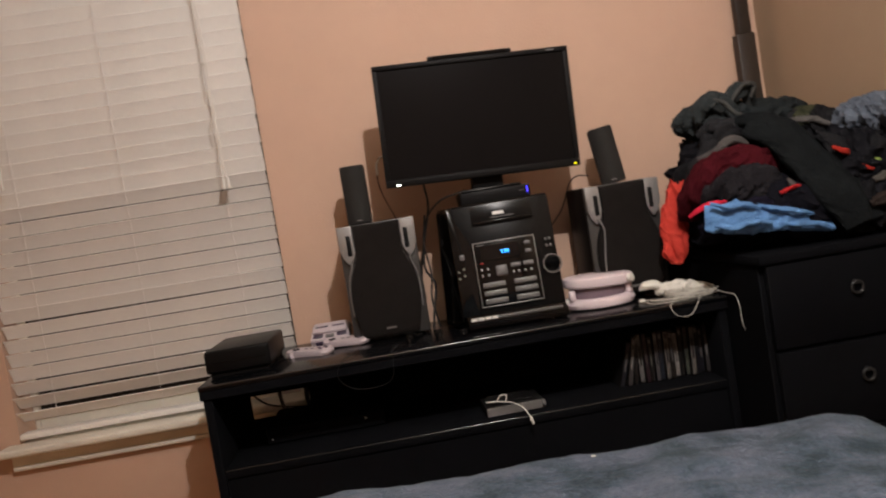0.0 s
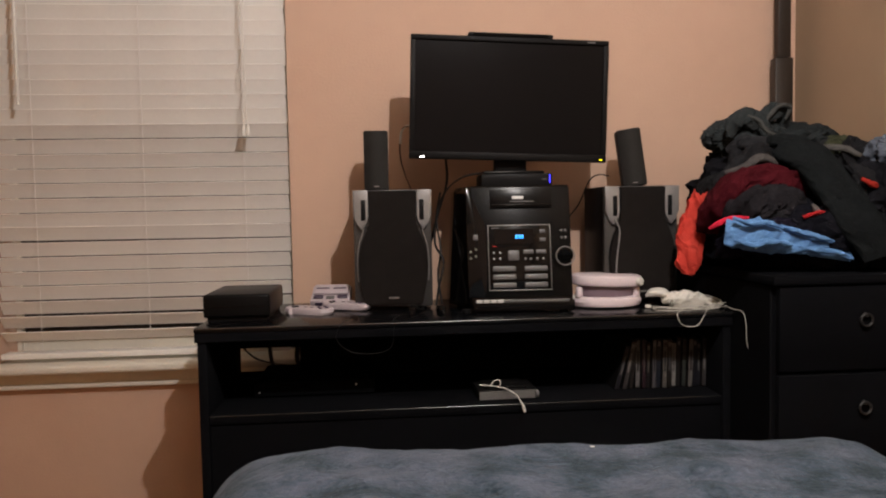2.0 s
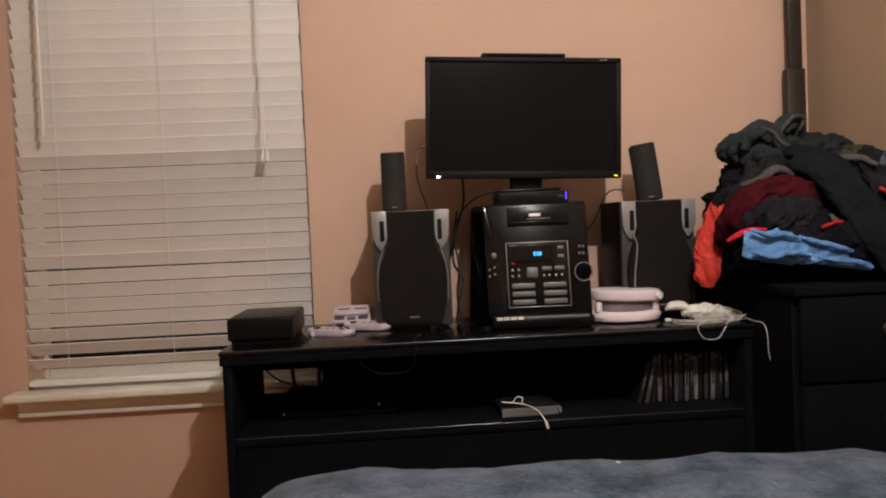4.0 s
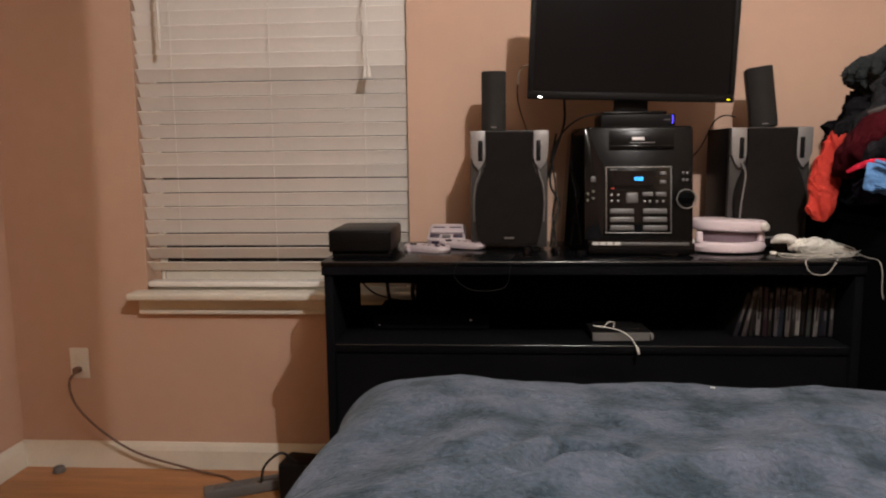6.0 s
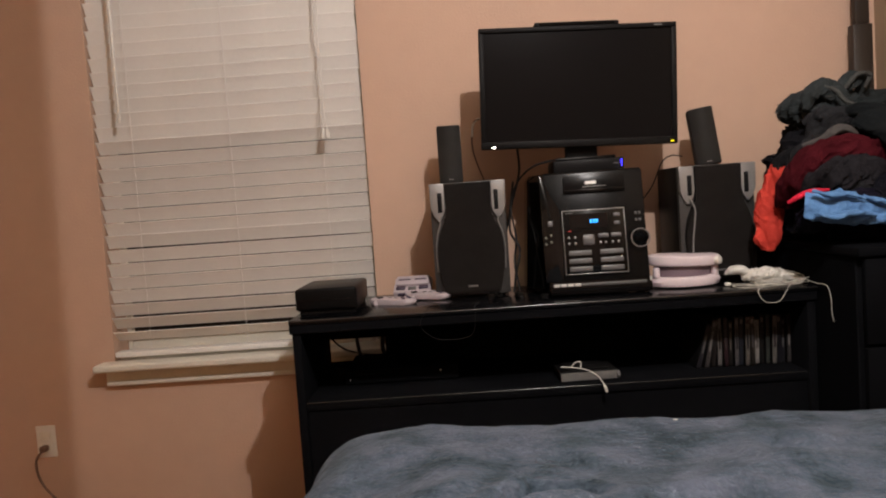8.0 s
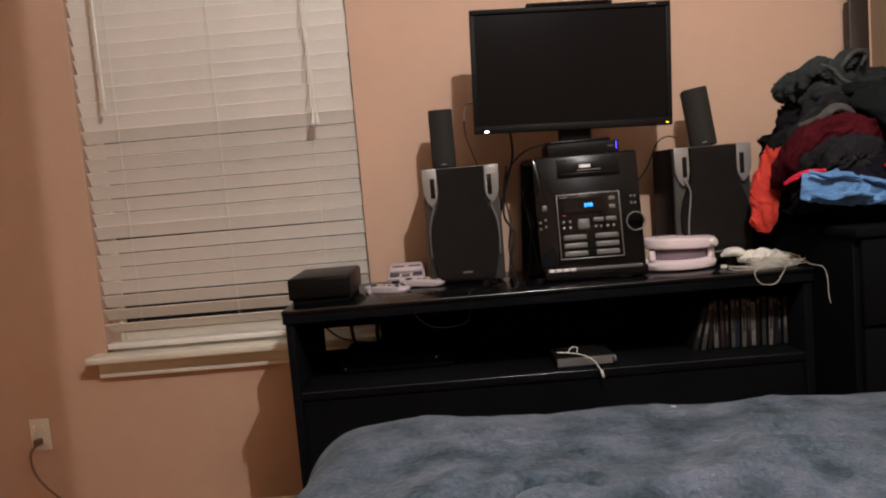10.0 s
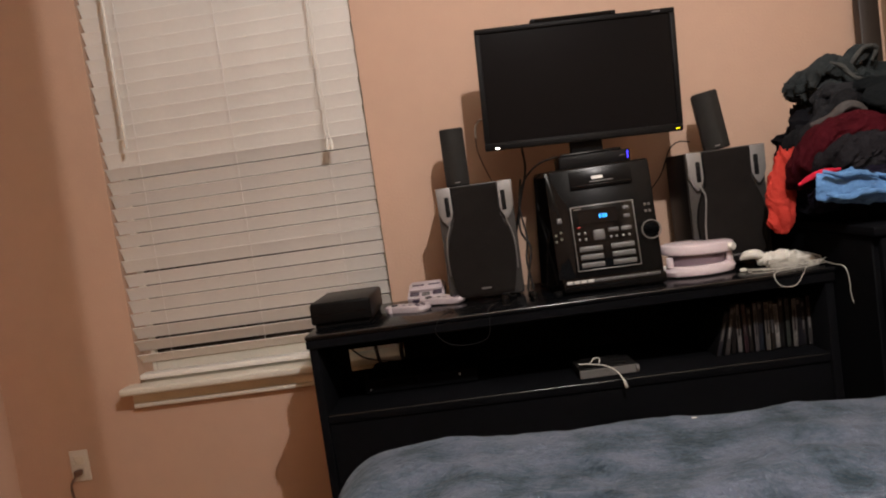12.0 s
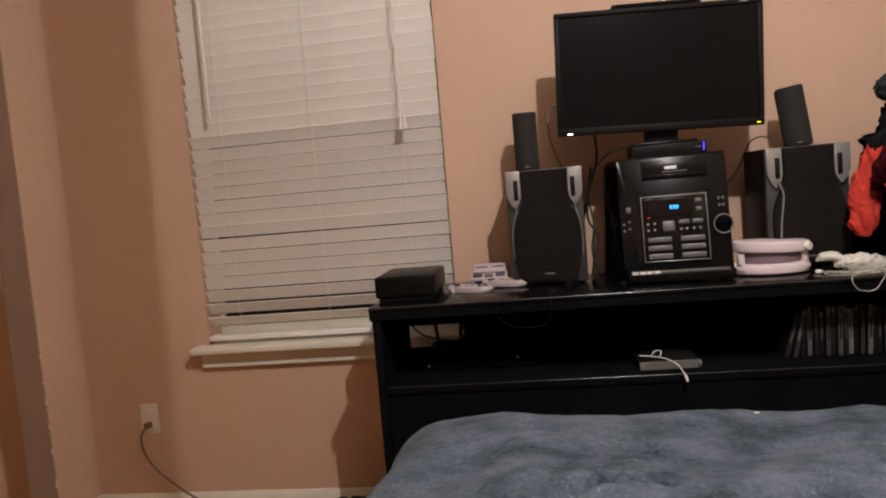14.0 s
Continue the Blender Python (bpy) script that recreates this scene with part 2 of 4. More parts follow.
        if flat is not None and v.co.z < flat:
            v.co.z = flat
    return b


# ---------------------------------------------------------------- room
WALL_Y, LEFT_X, RIGHT_X, BACK_Y, CEIL_Z = 2.25, -1.753, 1.267, -1.9, 2.44
WX0, WX1, WZ0, WZ1 = -1.268, -0.380, 0.627, 2.08
STUB_Y = 2.035


def structure(name, bm, material, label="", category="", smooth=False):
    return tagged(part(name, bm, material, None, smooth=smooth), label, category or name.split("_")[0], kind="structure")


b = box(-2.6, WX0, WALL_Y, WALL_Y + 0.16, 0, CEIL_Z, 0)
box(WX1, RIGHT_X + 0.14, WALL_Y, WALL_Y + 0.16, 0, CEIL_Z, 0, bm=b)
box(WX0, WX1, WALL_Y, WALL_Y + 0.16, 0, WZ0 - 0.025, 0, bm=b)
box(WX0, WX1, WALL_Y, WALL_Y + 0.16, WZ1, CEIL_Z, 0, bm=b)
structure("wall_north", b, M_WALL, "peach painted wall with a blind-covered window", "wall")
# east wall takes the tan with the falloff put into its colour
structure("wall_east", box(RIGHT_X, RIGHT_X + 0.14, BACK_Y - 0.14, WALL_Y, 0, CEIL_Z, 0), M_WALL2, "plain tan side wall, coloured darker for weaker light", "wall")
structure("wall_south", box(-2.6, RIGHT_X, BACK_Y - 0.14, BACK_Y, 0, CEIL_Z, 0), M_WALL, "plain peach painted rear wall", "wall")
structure("wall_stub", box(LEFT_X - 0.105, LEFT_X, STUB_Y, WALL_Y, 0, CEIL_Z, 0), M_WALL, "short peach wall beside a closet opening with chipped edge", "wall")
structure("wall_west", box(-2.74, -2.6, BACK_Y - 0.14, WALL_Y + 0.16, 0, CEIL_Z, 0), M_CLOSET, "yellowed wall inside the closet opening", "wall")
structure("ceiling", box(-2.74, RIGHT_X + 0.14, BACK_Y - 0.14, WALL_Y + 0.16, CEIL_Z, CEIL_Z + 0.1, 0), M_CEIL, "plain off-white ceiling", "ceiling")
floor_ob = structure("floor", box(-2.74, RIGHT_X + 0.14, BACK_Y - 0.14, WALL_Y + 0.16, -0.12, -0.008, 0), M_BLKWOOD, "orange-brown laminate plank floor", "floor")


def board_between(name, p0, p1):
    """A moulded baseboard from p0 to p1, standing off to the right of that line."""
    p0, p1 = Vector(p0), Vector(p1)
    d = (p1 - p0)
    side = Vector((d.y, -d.x, 0)).normalized()
    bm = bmesh.new()
    prof = [(0, 0), (0.014, 0), (0.014, 0.066), (0.010, 0.081), (0.005, 0.093), (0, 0.093)]
    ends = []
    for e in (p0, p1):
        ends.append([bm.verts.new(e + side * a + Vector((0, 0, z))) for a, z in prof])
    for i in range(len(prof)):
        j = (i + 1) % len(prof)
        bm.faces.new((ends[0][i], ends[0][j], ends[1][j], ends[1][i]))
    bm.faces.new(ends[0])
    bm.faces.new(ends[1][::-1])
    return structure(name, bm, M_TRIM, "white painted moulded baseboard", "baseboard")


board_between("baseboard_north", (LEFT_X, WALL_Y, 0), (RIGHT_X, WALL_Y, 0))
board_between("baseboard_stub", (LEFT_X, STUB_Y, 0), (LEFT_X, WALL_Y - 0.014, 0))

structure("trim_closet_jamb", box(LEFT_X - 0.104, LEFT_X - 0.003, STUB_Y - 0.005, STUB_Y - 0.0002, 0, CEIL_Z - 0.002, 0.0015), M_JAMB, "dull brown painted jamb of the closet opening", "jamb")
# chips of bare plaster on the stub's corner
chips = tagged(new("paint_chip_marks"), "small chips of bare plaster on a wall corner", "paint chips")
for k, (z, h) in enumerate(((0.33, 0.03), (0.42, 0.014), (0.50, 0.022), (0.57, 0.010), (0.21, 0.05), (0.66, 0.012))):
    part("chip", box(LEFT_X - 0.004, LEFT_X + 0.0005, STUB_Y - 0.0054, STUB_Y + 0.002, z, z + h * 0.55, 0.0004, 1), M_CHIP, chips)

# ---------------------------------------------------------------- window, sill, blind
win = thing("window_1", (0, 0, 0), label="white framed window with dark night glass behind the blind", category="window", kind="structure")
yb = WALL_Y + 0.10
for n_, a in (("window_frame", (WX0, WX0 + 0.018, yb, yb + 0.05, WZ0, WZ1)), ("window_frame", (WX1 - 0.018, WX1, yb, yb + 0.05, WZ0, WZ1)),
              ("window_frame", (WX0 + 0.018, WX1 - 0.018, yb, yb + 0.05, WZ0, WZ0 + 0.05)), ("window_frame", (WX0 + 0.018, WX1 - 0.018, yb, yb + 0.05, WZ1 - 0.05, WZ1)),
              ("meeting_rail", (WX0 + 0.018, WX1 - 0.018, yb, yb + 0.05, 1.36, 1.40))):
    part(n_, box(*a, 0.003, 1), M_TRIM, win)
part("pane", box(WX0 + 0.018, WX1 - 0.018, yb + 0.02, yb + 0.026, WZ0 + 0.05, 1.36, 0), M_GLASS, win)
part("pane", box(WX0 + 0.018, WX1 - 0.018, yb + 0.02, yb + 0.026, 1.40, WZ1 - 0.05, 0), M_GLASS, win)

sill = thing("window_sill", label="off-white painted wooden window sill with apron below", category="window sill", kind="structure")
part("stool", box(WX0 - 0.043, WX1 + 0.055, WALL_Y - 0.072, WALL_Y + 0.10, WZ0 - 0.024, WZ0, 0.007, 3), M_TRIM, sill)
part("apron", box(WX0 - 0.028, WX1 + 0.03, WALL_Y - 0.016, WALL_Y - 0.001, WZ0 - 0.080, WZ0 - 0.024, 0.004, 2), M_TRIM, sill)
part("apron_bead", box(WX0 - 0.024, WX1 + 0.026, WALL_Y - 0.024, WALL_Y - 0.0165, WZ0 - 0.078, WZ0 - 0.064, 0.003, 2), M_TRIM, sill)

BLIND_Y, PITCH = 2.262, 0.0446
blind = thing("window_blind", (0, 0, 0), label="off-white horizontal slat blind, lowered and closed", category="window blind")
rnd = random.Random(5)


def slat_mesh(width, x0, x1):
    bm = bmesh.new()
    cols, n = 15, 5
    top, bot = [], []
    for i in range(cols):
        x = x0 + (x1 - x0) * i / (cols - 1)
        for lst, dz in ((top, 0.0012), (bot, -0.0012)):
            lst.append([bm.verts.new((x, width * (j / (n - 1) - 0.5), dz + 0.0009 * (1 - (2 * j / (n - 1) - 1) ** 2))) for j in range(n)])
    for i in range(cols - 1):
        for j in range(n - 1):
            bm.faces.new((top[i][j], top[i + 1][j], top[i + 1][j + 1], top[i][j + 1]))
            bm.faces.new((bot[i][j], bot[i][j + 1], bot[i + 1][j + 1], bot[i + 1][j]))
        bm.faces.new((top[i][0], bot[i][0], bot[i + 1][0], top[i + 1][0]))
        bm.faces.new((top[i][n - 1], top[i + 1][n - 1], bot[i + 1][n - 1], bot[i][n - 1]))
    for i in (0, cols - 1):
        for j in range(n - 1):
            bm.faces.new((top[i][j], top[i][j + 1], bot[i][j + 1], bot[i][j]))
    return bm


first = part("slat", slat_mesh(0.0474, WX0 + 0.006, WX1 - 0.005), M_SLAT, blind)
nslat = 31
for k in range(nslat):
    ob = first if k == 0 else new("slat", first.data)
    ob.parent = blind
    z = 0.706 + PITCH * k
    slope = (z - 1.08) / 2.33
    gap = 0.0042 - 0.0012 * (z - 0.75) / 0.6
    tilt = -min(range(450, 800), key=lambda a: abs(PITCH - 0.0474 * (math.sin(radians(a / 10)) + math.cos(radians(a / 10)) * slope) - gap)) / 10 + rnd.uniform(-0.12, 0.12)
    if z > 1.37:
        tilt = -61.5 + rnd.uniform(-0.5, 0.5)
    if k < 3:
        tilt = (-42, -52, -58)[k]
    ob.matrix_basis = pose(rnd.uniform(-0.002, 0.002), BLIND_Y + rnd.uniform(-0.0006, 0.0006), z + rnd.uniform(-0.0003, 0.0003), tilt, 0.18 if k == 7 else rnd.uniform(-0.025, 0.025), 0) @ Matrix.Diagonal((1, 1.0 if z < 1.37 else 1.06, 1, 1))
part("bottom_rail", box(WX0 + 0.008, WX1 - 0.010, BLIND_Y - 0.027, BLIND_Y + 0.020, 0.640, 0.658, 0.004, 2), M_SLAT, blind)
part("head_rail", box(WX0 + 0.004, WX1 - 0.004, BLIND_Y - 0.03, BLIND_Y + 0.03, WZ1 - 0.05, WZ1 - 0.002, 0.003, 1), M_SLAT, blind)
for x in (-1.135, -0.815, -0.515):
    part("ladder_cord", tube([(x, BLIND_Y - 0.0265, 0.66), (x, BLIND_Y - 0.0265, 1.3), (x, BLIND_Y - 0.0265, 2.03)], 0.0008, 3, 6), M_LADDER, blind)
part("tilt_wand", rod((-1.154, BLIND_Y - 0.062, 1.404), (-1.156, BLIND_Y - 0.05, 2.03), 0.0052, seg=10, bevel=0.001), M_WHITE, blind)
for dx in (-0.004, 0.006):
    part("pull_cord", tube([(-0.500 + dx, BLIND_Y - 0.066, 1.341), (-0.506 + dx, BLIND_Y - 0.060, 1.40), (-0.499 + dx * 0.4, BLIND_Y - 0.057, 1.452), (-0.511 + dx * 1.4, BLIND_Y - 0.052, 1.50), (-0.502 + dx * 0.3, BLIND_Y - 0.050, 1.565), (-0.510 + dx, BLIND_Y - 0.048, 1.62), (-0.506 + dx, BLIND_Y - 0.046, 1.75), (-0.512 + dx * 0.5, BLIND_Y - 0.045, 2.03)], 0.0016, 6, 6), M_CORD, blind)
    part("tassel", rod((-0.501 + dx * 1.6, BLIND_Y - 0.068, 1.305), (-0.500 + dx * 1.2, BLIND_Y - 0.067, 1.339), 0.0075, 0.004, 12, bevel=0.001), M_WHITE, blind, "small white cord tassel")

# ---------------------------------------------------------------- outlet, cord, power strip
outlet = thing("wall_outlet", (-1.525, WALL_Y, 0.372), label="white wall outlet plate with a brown cord plugged in", category="outlet")
part("plate", box(-0.033, 0.033, -0.006, -0.0005, -0.054, 0.054, 0.003, 2), M_WHITE, outlet)
for z in (-0.02, 0.02):
    part("socket", box(-0.017, 0.017, -0.0075, -0.004, z - 0.014, z + 0.014, 0.004, 2), M_TRIM, outlet)
plugc = thing("extension_lead", (0, 0, 0), label="brown extension lead hanging from the outlet to the floor", category="extension lead")
part("plug", box(-1.536, -1.514, WALL_Y - 0.035, WALL_Y - 0.0077, 0.343, 0.363, 0.005, 2), M_BROWNWIRE, plugc)
part("cord", tube([(-1.525, WALL_Y - 0.03, 0.350), (-1.542, WALL_Y - 0.045, 0.315), (-1.522, WALL_Y - 0.05, 0.24), (-1.445, WALL_Y - 0.05, 0.155), (-1.32, WALL_Y - 0.045, 0.07), (-1.12, WALL_Y - 0.045, 0.012), (-1.0, 2.17, 0.005), (-0.93, 2.10, 0.012)], 0.0042, 8), M_BROWNWIRE, plugc)
strip = thing("power_strip", (-0.90, 2.08, 0.0), (0, 0, 25), "dusty grey power strip lying on the floor", "power strip")
part("body", box(-0.13, 0.13, -0.028, 0.028, 0.0, 0.034, 0.006, 2), M_RCV, strip)
for k in range(5):
    part("socket", box(-0.10 + 0.045 * k, -0.07 + 0.045 * k, -0.012, 0.012, 0.034, 0.036, 0.0008, 1), M_BTN, strip)
adp = thing("power_adapter", (-0.70, 2.05, 0.0), (0, 0, -8), "black box adapter on the floor beside the stand", "adapter")
part("body", box(-0.07, 0.07, -0.05, 0.05, 0.0, 0.13, 0.012, 3), M_BLKPL, adp)
part("cord", tube([(-0.02, -0.03, 0.13), (-0.05, -0.06, 0.17), (-0.11, -0.05, 0.12), (-0.15, 0.0, 0.04)], 0.004, 8), M_WIRE, adp)
stub_plug = thing("door_stop", (-1.60, 2.20, 0.0), label="small dark metal door stop on the floor", category="door stop")
part("body", rod((0, 0, 0), (0, 0, 0.02), 0.022, 0.016, 18, bevel=0.003), M_BTN, stub_plug)

# ---------------------------------------------------------------- black media stand
SX0, SX1, SY0, SY1, SZ = -0.548, 0.795, 1.747, 2.165, 0.798
stand = thing("media_stand", (0, 0, 0), label="long black wooden media stand with open shelf", category="media stand")
part("top", box(SX0 - 0.006, SX1 + 0.003, SY0 - 0.006, SY1, SZ - 0.012, SZ, 0.0030, 2), M_BLKWOOD, stand)
part("top_fascia", box(SX0 - 0.005, SX1 + 0.002, SY0 - 0.004, SY1, SZ - 0.036, SZ - 0.012, 0.002, 1), M_DRESS, stand)
for x0, x1 in ((SX0, SX0 + 0.022), (SX1 - 0.022, SX1)):
    part("side_panel", box(x0, x1, SY0 + 0.002, SY1 - (0.02 if x0 < 0 else 0), 0, SZ - 0.036, 0.003, 2), M_DRESS, stand)
part("shelf", box(SX0 + 0.022, SX1 - 0.022, SY0 + 0.0265, SY1 - 0.02, 0.557, 0.580, 0.003, 2), M_DRESS, stand)
yb0, yb1 = SY1 - 0.018, SY1 - 0.008
b = box(-0.352, SX1 - 0.022, yb0, yb1, 0.05, SZ - 0.036, 0)
box(SX0 + 0.002, -0.352, yb0, yb1, 0.05, 0.597, 0, bm=b)
box(SX0 + 0.002, -0.352, yb0, yb1, 0.669, SZ - 0.036, 0, bm=b)
part("back_panel", b, M_DRESS, stand)
part("shelf_lip", box(SX0 + 0.0225, SX1 - 0.0225, SY0 + 0.005, SY0 + 0.026, 0.5575, 0.580, 0.003, 2), M_DRESS, stand)
# thin glossy rods added along both edges to draw the lamp's highlight line
part("top_edge", rod((SX0 - 0.004, SY0 - 0.0045, SZ - 0.0022), (SX1 + 0.002, SY0 - 0.0045, SZ - 0.0022), 0.0024, seg=10), M_EDGE, stand)
part("shelf_edge", rod((SX0 + 0.024, SY0 + 0.0065, 0.5780), (SX1 - 0.024, SY0 + 0.0065, 0.5780), 0.0015, seg=10), M_EDGE, stand)
part("base", box(SX0 + 0.023, SX1 - 0.022, SY0 + 0.02, SY1 - 0.03, 0, 0.06, 0.003, 1), M_BLKWOOD, stand)
part("front_panel", box(SX0 + 0.0225, SX1 - 0.023, SY0 + 0.010, SY0 + 0.028, 0.062, 0.556, 0.003, 1), M_DRESS, stand)

# cables and a player on the shelf
cb = thing("shelf_cable", (0.005, 0, 0.024), label="black cables looping behind the open shelf", category="cable")
part("cable", tube([(-0.55, 2.19, 0.665), (-0.525, 2.185, 0.632), (-0.49, 2.18, 0.605), (-0.44, 2.18, 0.590), (-0.38, 2.18, 0.58), (-0.30, 2.17, 0.557)], 0.003, 8), M_WIRE, cb)
part("cable", tube([(-0.455, 2.185, 0.72), (-0.452, 2.18, 0.65), (-0.447, 2.18, 0.60), (-0.43, 2.17, 0.5575)], 0.006, 8), M_WIRE, cb)
part("cable", tube([(-0.372, 2.185, 0.72), (-0.368, 2.18, 0.65), (-0.37, 2.18, 0.60), (-0.35, 2.17, 0.5575)], 0.007, 8), M_WIRE, cb)
vcr = thing("disc_player", (-0.275, 1.90, 0.580), label="flat black disc player on the shelf under the stand top", category="disc player")
part("body", box(-0.17, 0.15, 0, 0.22, 0.004, 0.042, 0.004, 2), M_DRESS, vcr)
part("tray", box(-0.14, -0.02, -0.002, 0.0, 0.022, 0.034, 0.001, 1), M_GLOSS, vcr)
part("button", rod((0.10, 0, 0.030), (0.10, -0.004, 0.030), 0.0022, seg=12), M_LOGO, vcr)
part("indicator", rod((-0.155, 0.0, 0.016), (-0.155, -0.003, 0.016), 0.0014, seg=10), M_LOGO, vcr)
for x in (-0.15, 0.13):
    part("foot", rod((x, 0.03, 0), (x, 0.03, 0.004), 0.01, seg=12), M_BLKPL, vcr)

# grey receiver with a white cable over it
rcv = thing("receiver_box", (0.221, 1.795, 0.580), (0, 0, 2), "small black plastic box with a grey front", "box")
part("body", box(-0.078, 0.076, 0.001, 0.11, 0, 0.024, 0.003, 2), M_BLKPL, rcv)
part("front_plate", box(-0.077, 0.075, -0.002, 0.001, 0.001, 0.023, 0.001, 1), M_RCV, rcv, "dusty grey front plate")
part("top_plate", box(-0.060, 0.050, 0.016, 0.10, 0.024, 0.030, 0.003, 2), M_BLKPL, rcv, "dark glossy lid")
part("knob", rod((0.070, -0.002, 0.013), (0.078, -0.002, 0.013), 0.010, seg=14, bevel=0.002), M_RCV, rcv)
wc = thing("charging_cable", (0.006, 0, 0.028), label="short white charging cable draped over the grey box", category="cable")
part("cable", tube([(0.140, 1.805, 0.590), (0.17, 1.80, 0.588), (0.205, 1.785, 0.583), (0.228, 1.765, 0.572), (0.236, 1.740, 0.5600), (0.2395, 1.730, 0.553)], 0.0014, 8), M_WHITE, wc)
part("connector", box(-0.0035, 0.0035, -0.0025, 0.0025, -0.010, 0.010, 0.0015, 1, m=pose(0.2415, 1.729, 0.545, 0, -14, 0)), M_WHITE, wc)
part("cable", tube([(0.170, 1.81, 0.587), (0.183, 1.82, 0.597), (0.197, 1.82, 0.595), (0.192, 1.80, 0.587)], 0.0013, 8), M_WHITE, wc)

# disc cases, upright
case_cols = [(0.03, 0.03, 0.04), (0.10, 0.09, 0.09), (0.025, 0.02, 0.02), (0.30, 0.28, 0.27), (0.05, 0.02, 0.03), (0.015, 0.015, 0.015), (0.16, 0.15, 0.16), (0.02, 0.03, 0.05), (0.22, 0.20, 0.18), (0.03, 0.025, 0.02),
             (0.48, 0.45, 0.42), (0.02, 0.02, 0.02), (0.08, 0.09, 0.08), (0.28, 0.26, 0.24), (0.02, 0.02, 0.03)]
M_CASES = [mat("disc_case_sleeve", tuple(v * 0.36 for v in c), 0.4, var=0.75, scale=16, span=(0.45, 0.95)) for c in case_cols]
x = 0.517
rnd = random.Random(3)
for k in range(17):
    w = rnd.choice((0.0135, 0.0135, 0.0145, 0.012))
    lean = (16, 12, 6)[k] if k < 3 else rnd.uniform(-1.0, 2.5)
    h = 0.136 if k % 5 else 0.125
    i = k % len(M_CASES)
    t = thing("disc_case", (x + (h * math.sin(radians(lean)) if lean < 0 else 0), 1.845 + rnd.uniform(-0.008, 0.010), 0.580), (0, lean, 0), "upright plastic disc case on the shelf", "disc case", "disc cases on the shelf")
    part("case", box(0, w, 0, 0.17, 0, h, 0.0015, 1), M_BLKPL, t)
    part("spine_sleeve", box(0.0012, w - 0.0012, -0.0012, 0.0, 0.004, h - 0.004, 0), M_CASES[i], t)
    part("title_bar", box(w * 0.35, w * 0.65, -0.0020, -0.0012, h * 0.35, h * 0.75, 0), M_CASES[(i * 7 + 3) % len(M_CASES)], t)
    part("mark", box(w * 0.25, w * 0.75, -0.0020, -0.0012, h * 0.84, h * 0.93, 0), M_CASES[3 if k % 4 else 4], t)
    x += w + 0.0012 + (0.006 if k < 3 else 0)

# ---------------------------------------------------------------- console box and game controllers
con = thing("game_console", (-0.470, 1.832, SZ), label="low black box console with rounded edges", category="console")
part("body", box(-0.083, 0.085, 0, 0.235, 0.010, 0.070, 0.008, 3), M_SHINE, con)
part("plinth", box(-0.075, 0.077, 0.010, 0.225, 0.0, 0.010, 0.002, 1), M_BLKPL, con)
part("front_seam", box(-0.070, 0.072, -0.001, 0.001, 0.037, 0.039, 0), M_GLOSS, con)
mini = thing("mini_console", (-0.248, 2.025, SZ), (24, 0, -3), "small pale grey game console with purple details", "console")
part("body", box(-0.056, 0.056, 0.002, 0.085, 0, 0.026, 0.004, 2), M_GREYPL, mini)
part("deck", box(-0.050, 0.050, 0.030, 0.080, 0.026, 0.036, 0.006, 2), M_GREYPL, mini)
for x0 in (-0.042, 0.006):
    part("port_panel", box(x0, x0 + 0.036, -0.002, 0.0035, 0.004, 0.020, 0.001, 1), M_PURPLE, mini)
for s in (-1, 1):
    part("switch", box(s * 0.034 - 0.014, s * 0.034 + 0.014, 0.010, 0.026, 0.0262, 0.032, 0.002, 1), M_PURPLE, mini)
for x0 in (-0.042, 0.006):
    part("slot", box(x0, x0 + 0.036, 0.050, 0.057, 0.0362, 0.0370, 0), M_PURPLE, mini)
part("rest", box(-0.04, 0.04, 0.055, 0.075, -0.026, 0.001, 0.002, 1), M_BLKPL, mini)
part("eject_button", box(-0.012, 0.012, 0.008, 0.022, 0.0262, 0.030, 0.001, 1), M_BTN, mini)


def controller(loc, rot):
    t = thing("game_controller", loc, rot, "pale grey game controller with purple buttons", "controller", "game controllers on the stand")
    b = bmesh.new()
    pts = []
    for k in range(40):
        a = 2 * math.pi * k / 40
        c, s = math.cos(a), math.sin(a)
        x = 0.042 * (1 if c > 0 else -1) + 0.030 * c
        yv = 0.030 * s
        if abs(x) < 0.045:
            yv *= 0.70
        pts.append((x, yv))
    lo = [b.verts.new((p[0] * 0.94, p[1] * 0.94, 0.0)) for p in pts]
    mi = [b.verts.new((p[0], p[1], 0.007)) for p in pts]
    hi = [b.verts.new((p[0] * 0.95, p[1] * 0.93, 0.016)) for p in pts]
    for q, w in ((lo, mi), (mi, hi)):
        for k in range(40):
            b.faces.new((q[k], q[(k + 1) % 40], w[(k + 1) % 40], w[k]))
    b.faces.new(lo[::-1])
    b.faces.new(hi)
    part("shell", b, M_GREYPL, t)
    b = box(-0.010, 0.010, -0.0035, 0.0035, 0.0155, 0.019, 0.001, 1, m=pose(-0.042, 0, 0))
    box(-0.0035, 0.0035, -0.010, 0.010, 0.0155, 0.0188, 0.001, 1, m=pose(-0.042, 0, 0), bm=b)
    part("direction_pad", b, M_BLKPL, t)
    for dx, dy in ((0.012, 0), (-0.012, 0), (0, 0.012), (0, -0.012)):
        part("button", rod((0.042 + dx, dy, 0.0158), (0.042 + dx, dy, 0.0195), 0.0048, seg=12, bevel=0.001), M_PURPLE, t)
    for dx in (-0.010, 0.008):
        part("menu_button", box(dx - 0.006, dx + 0.006, -0.002, 0.002, 0.0158, 0.0180, 0.001, 1, m=pose(0, 0, 0, 0, 0, 0)), M_BTN, t)
    return t


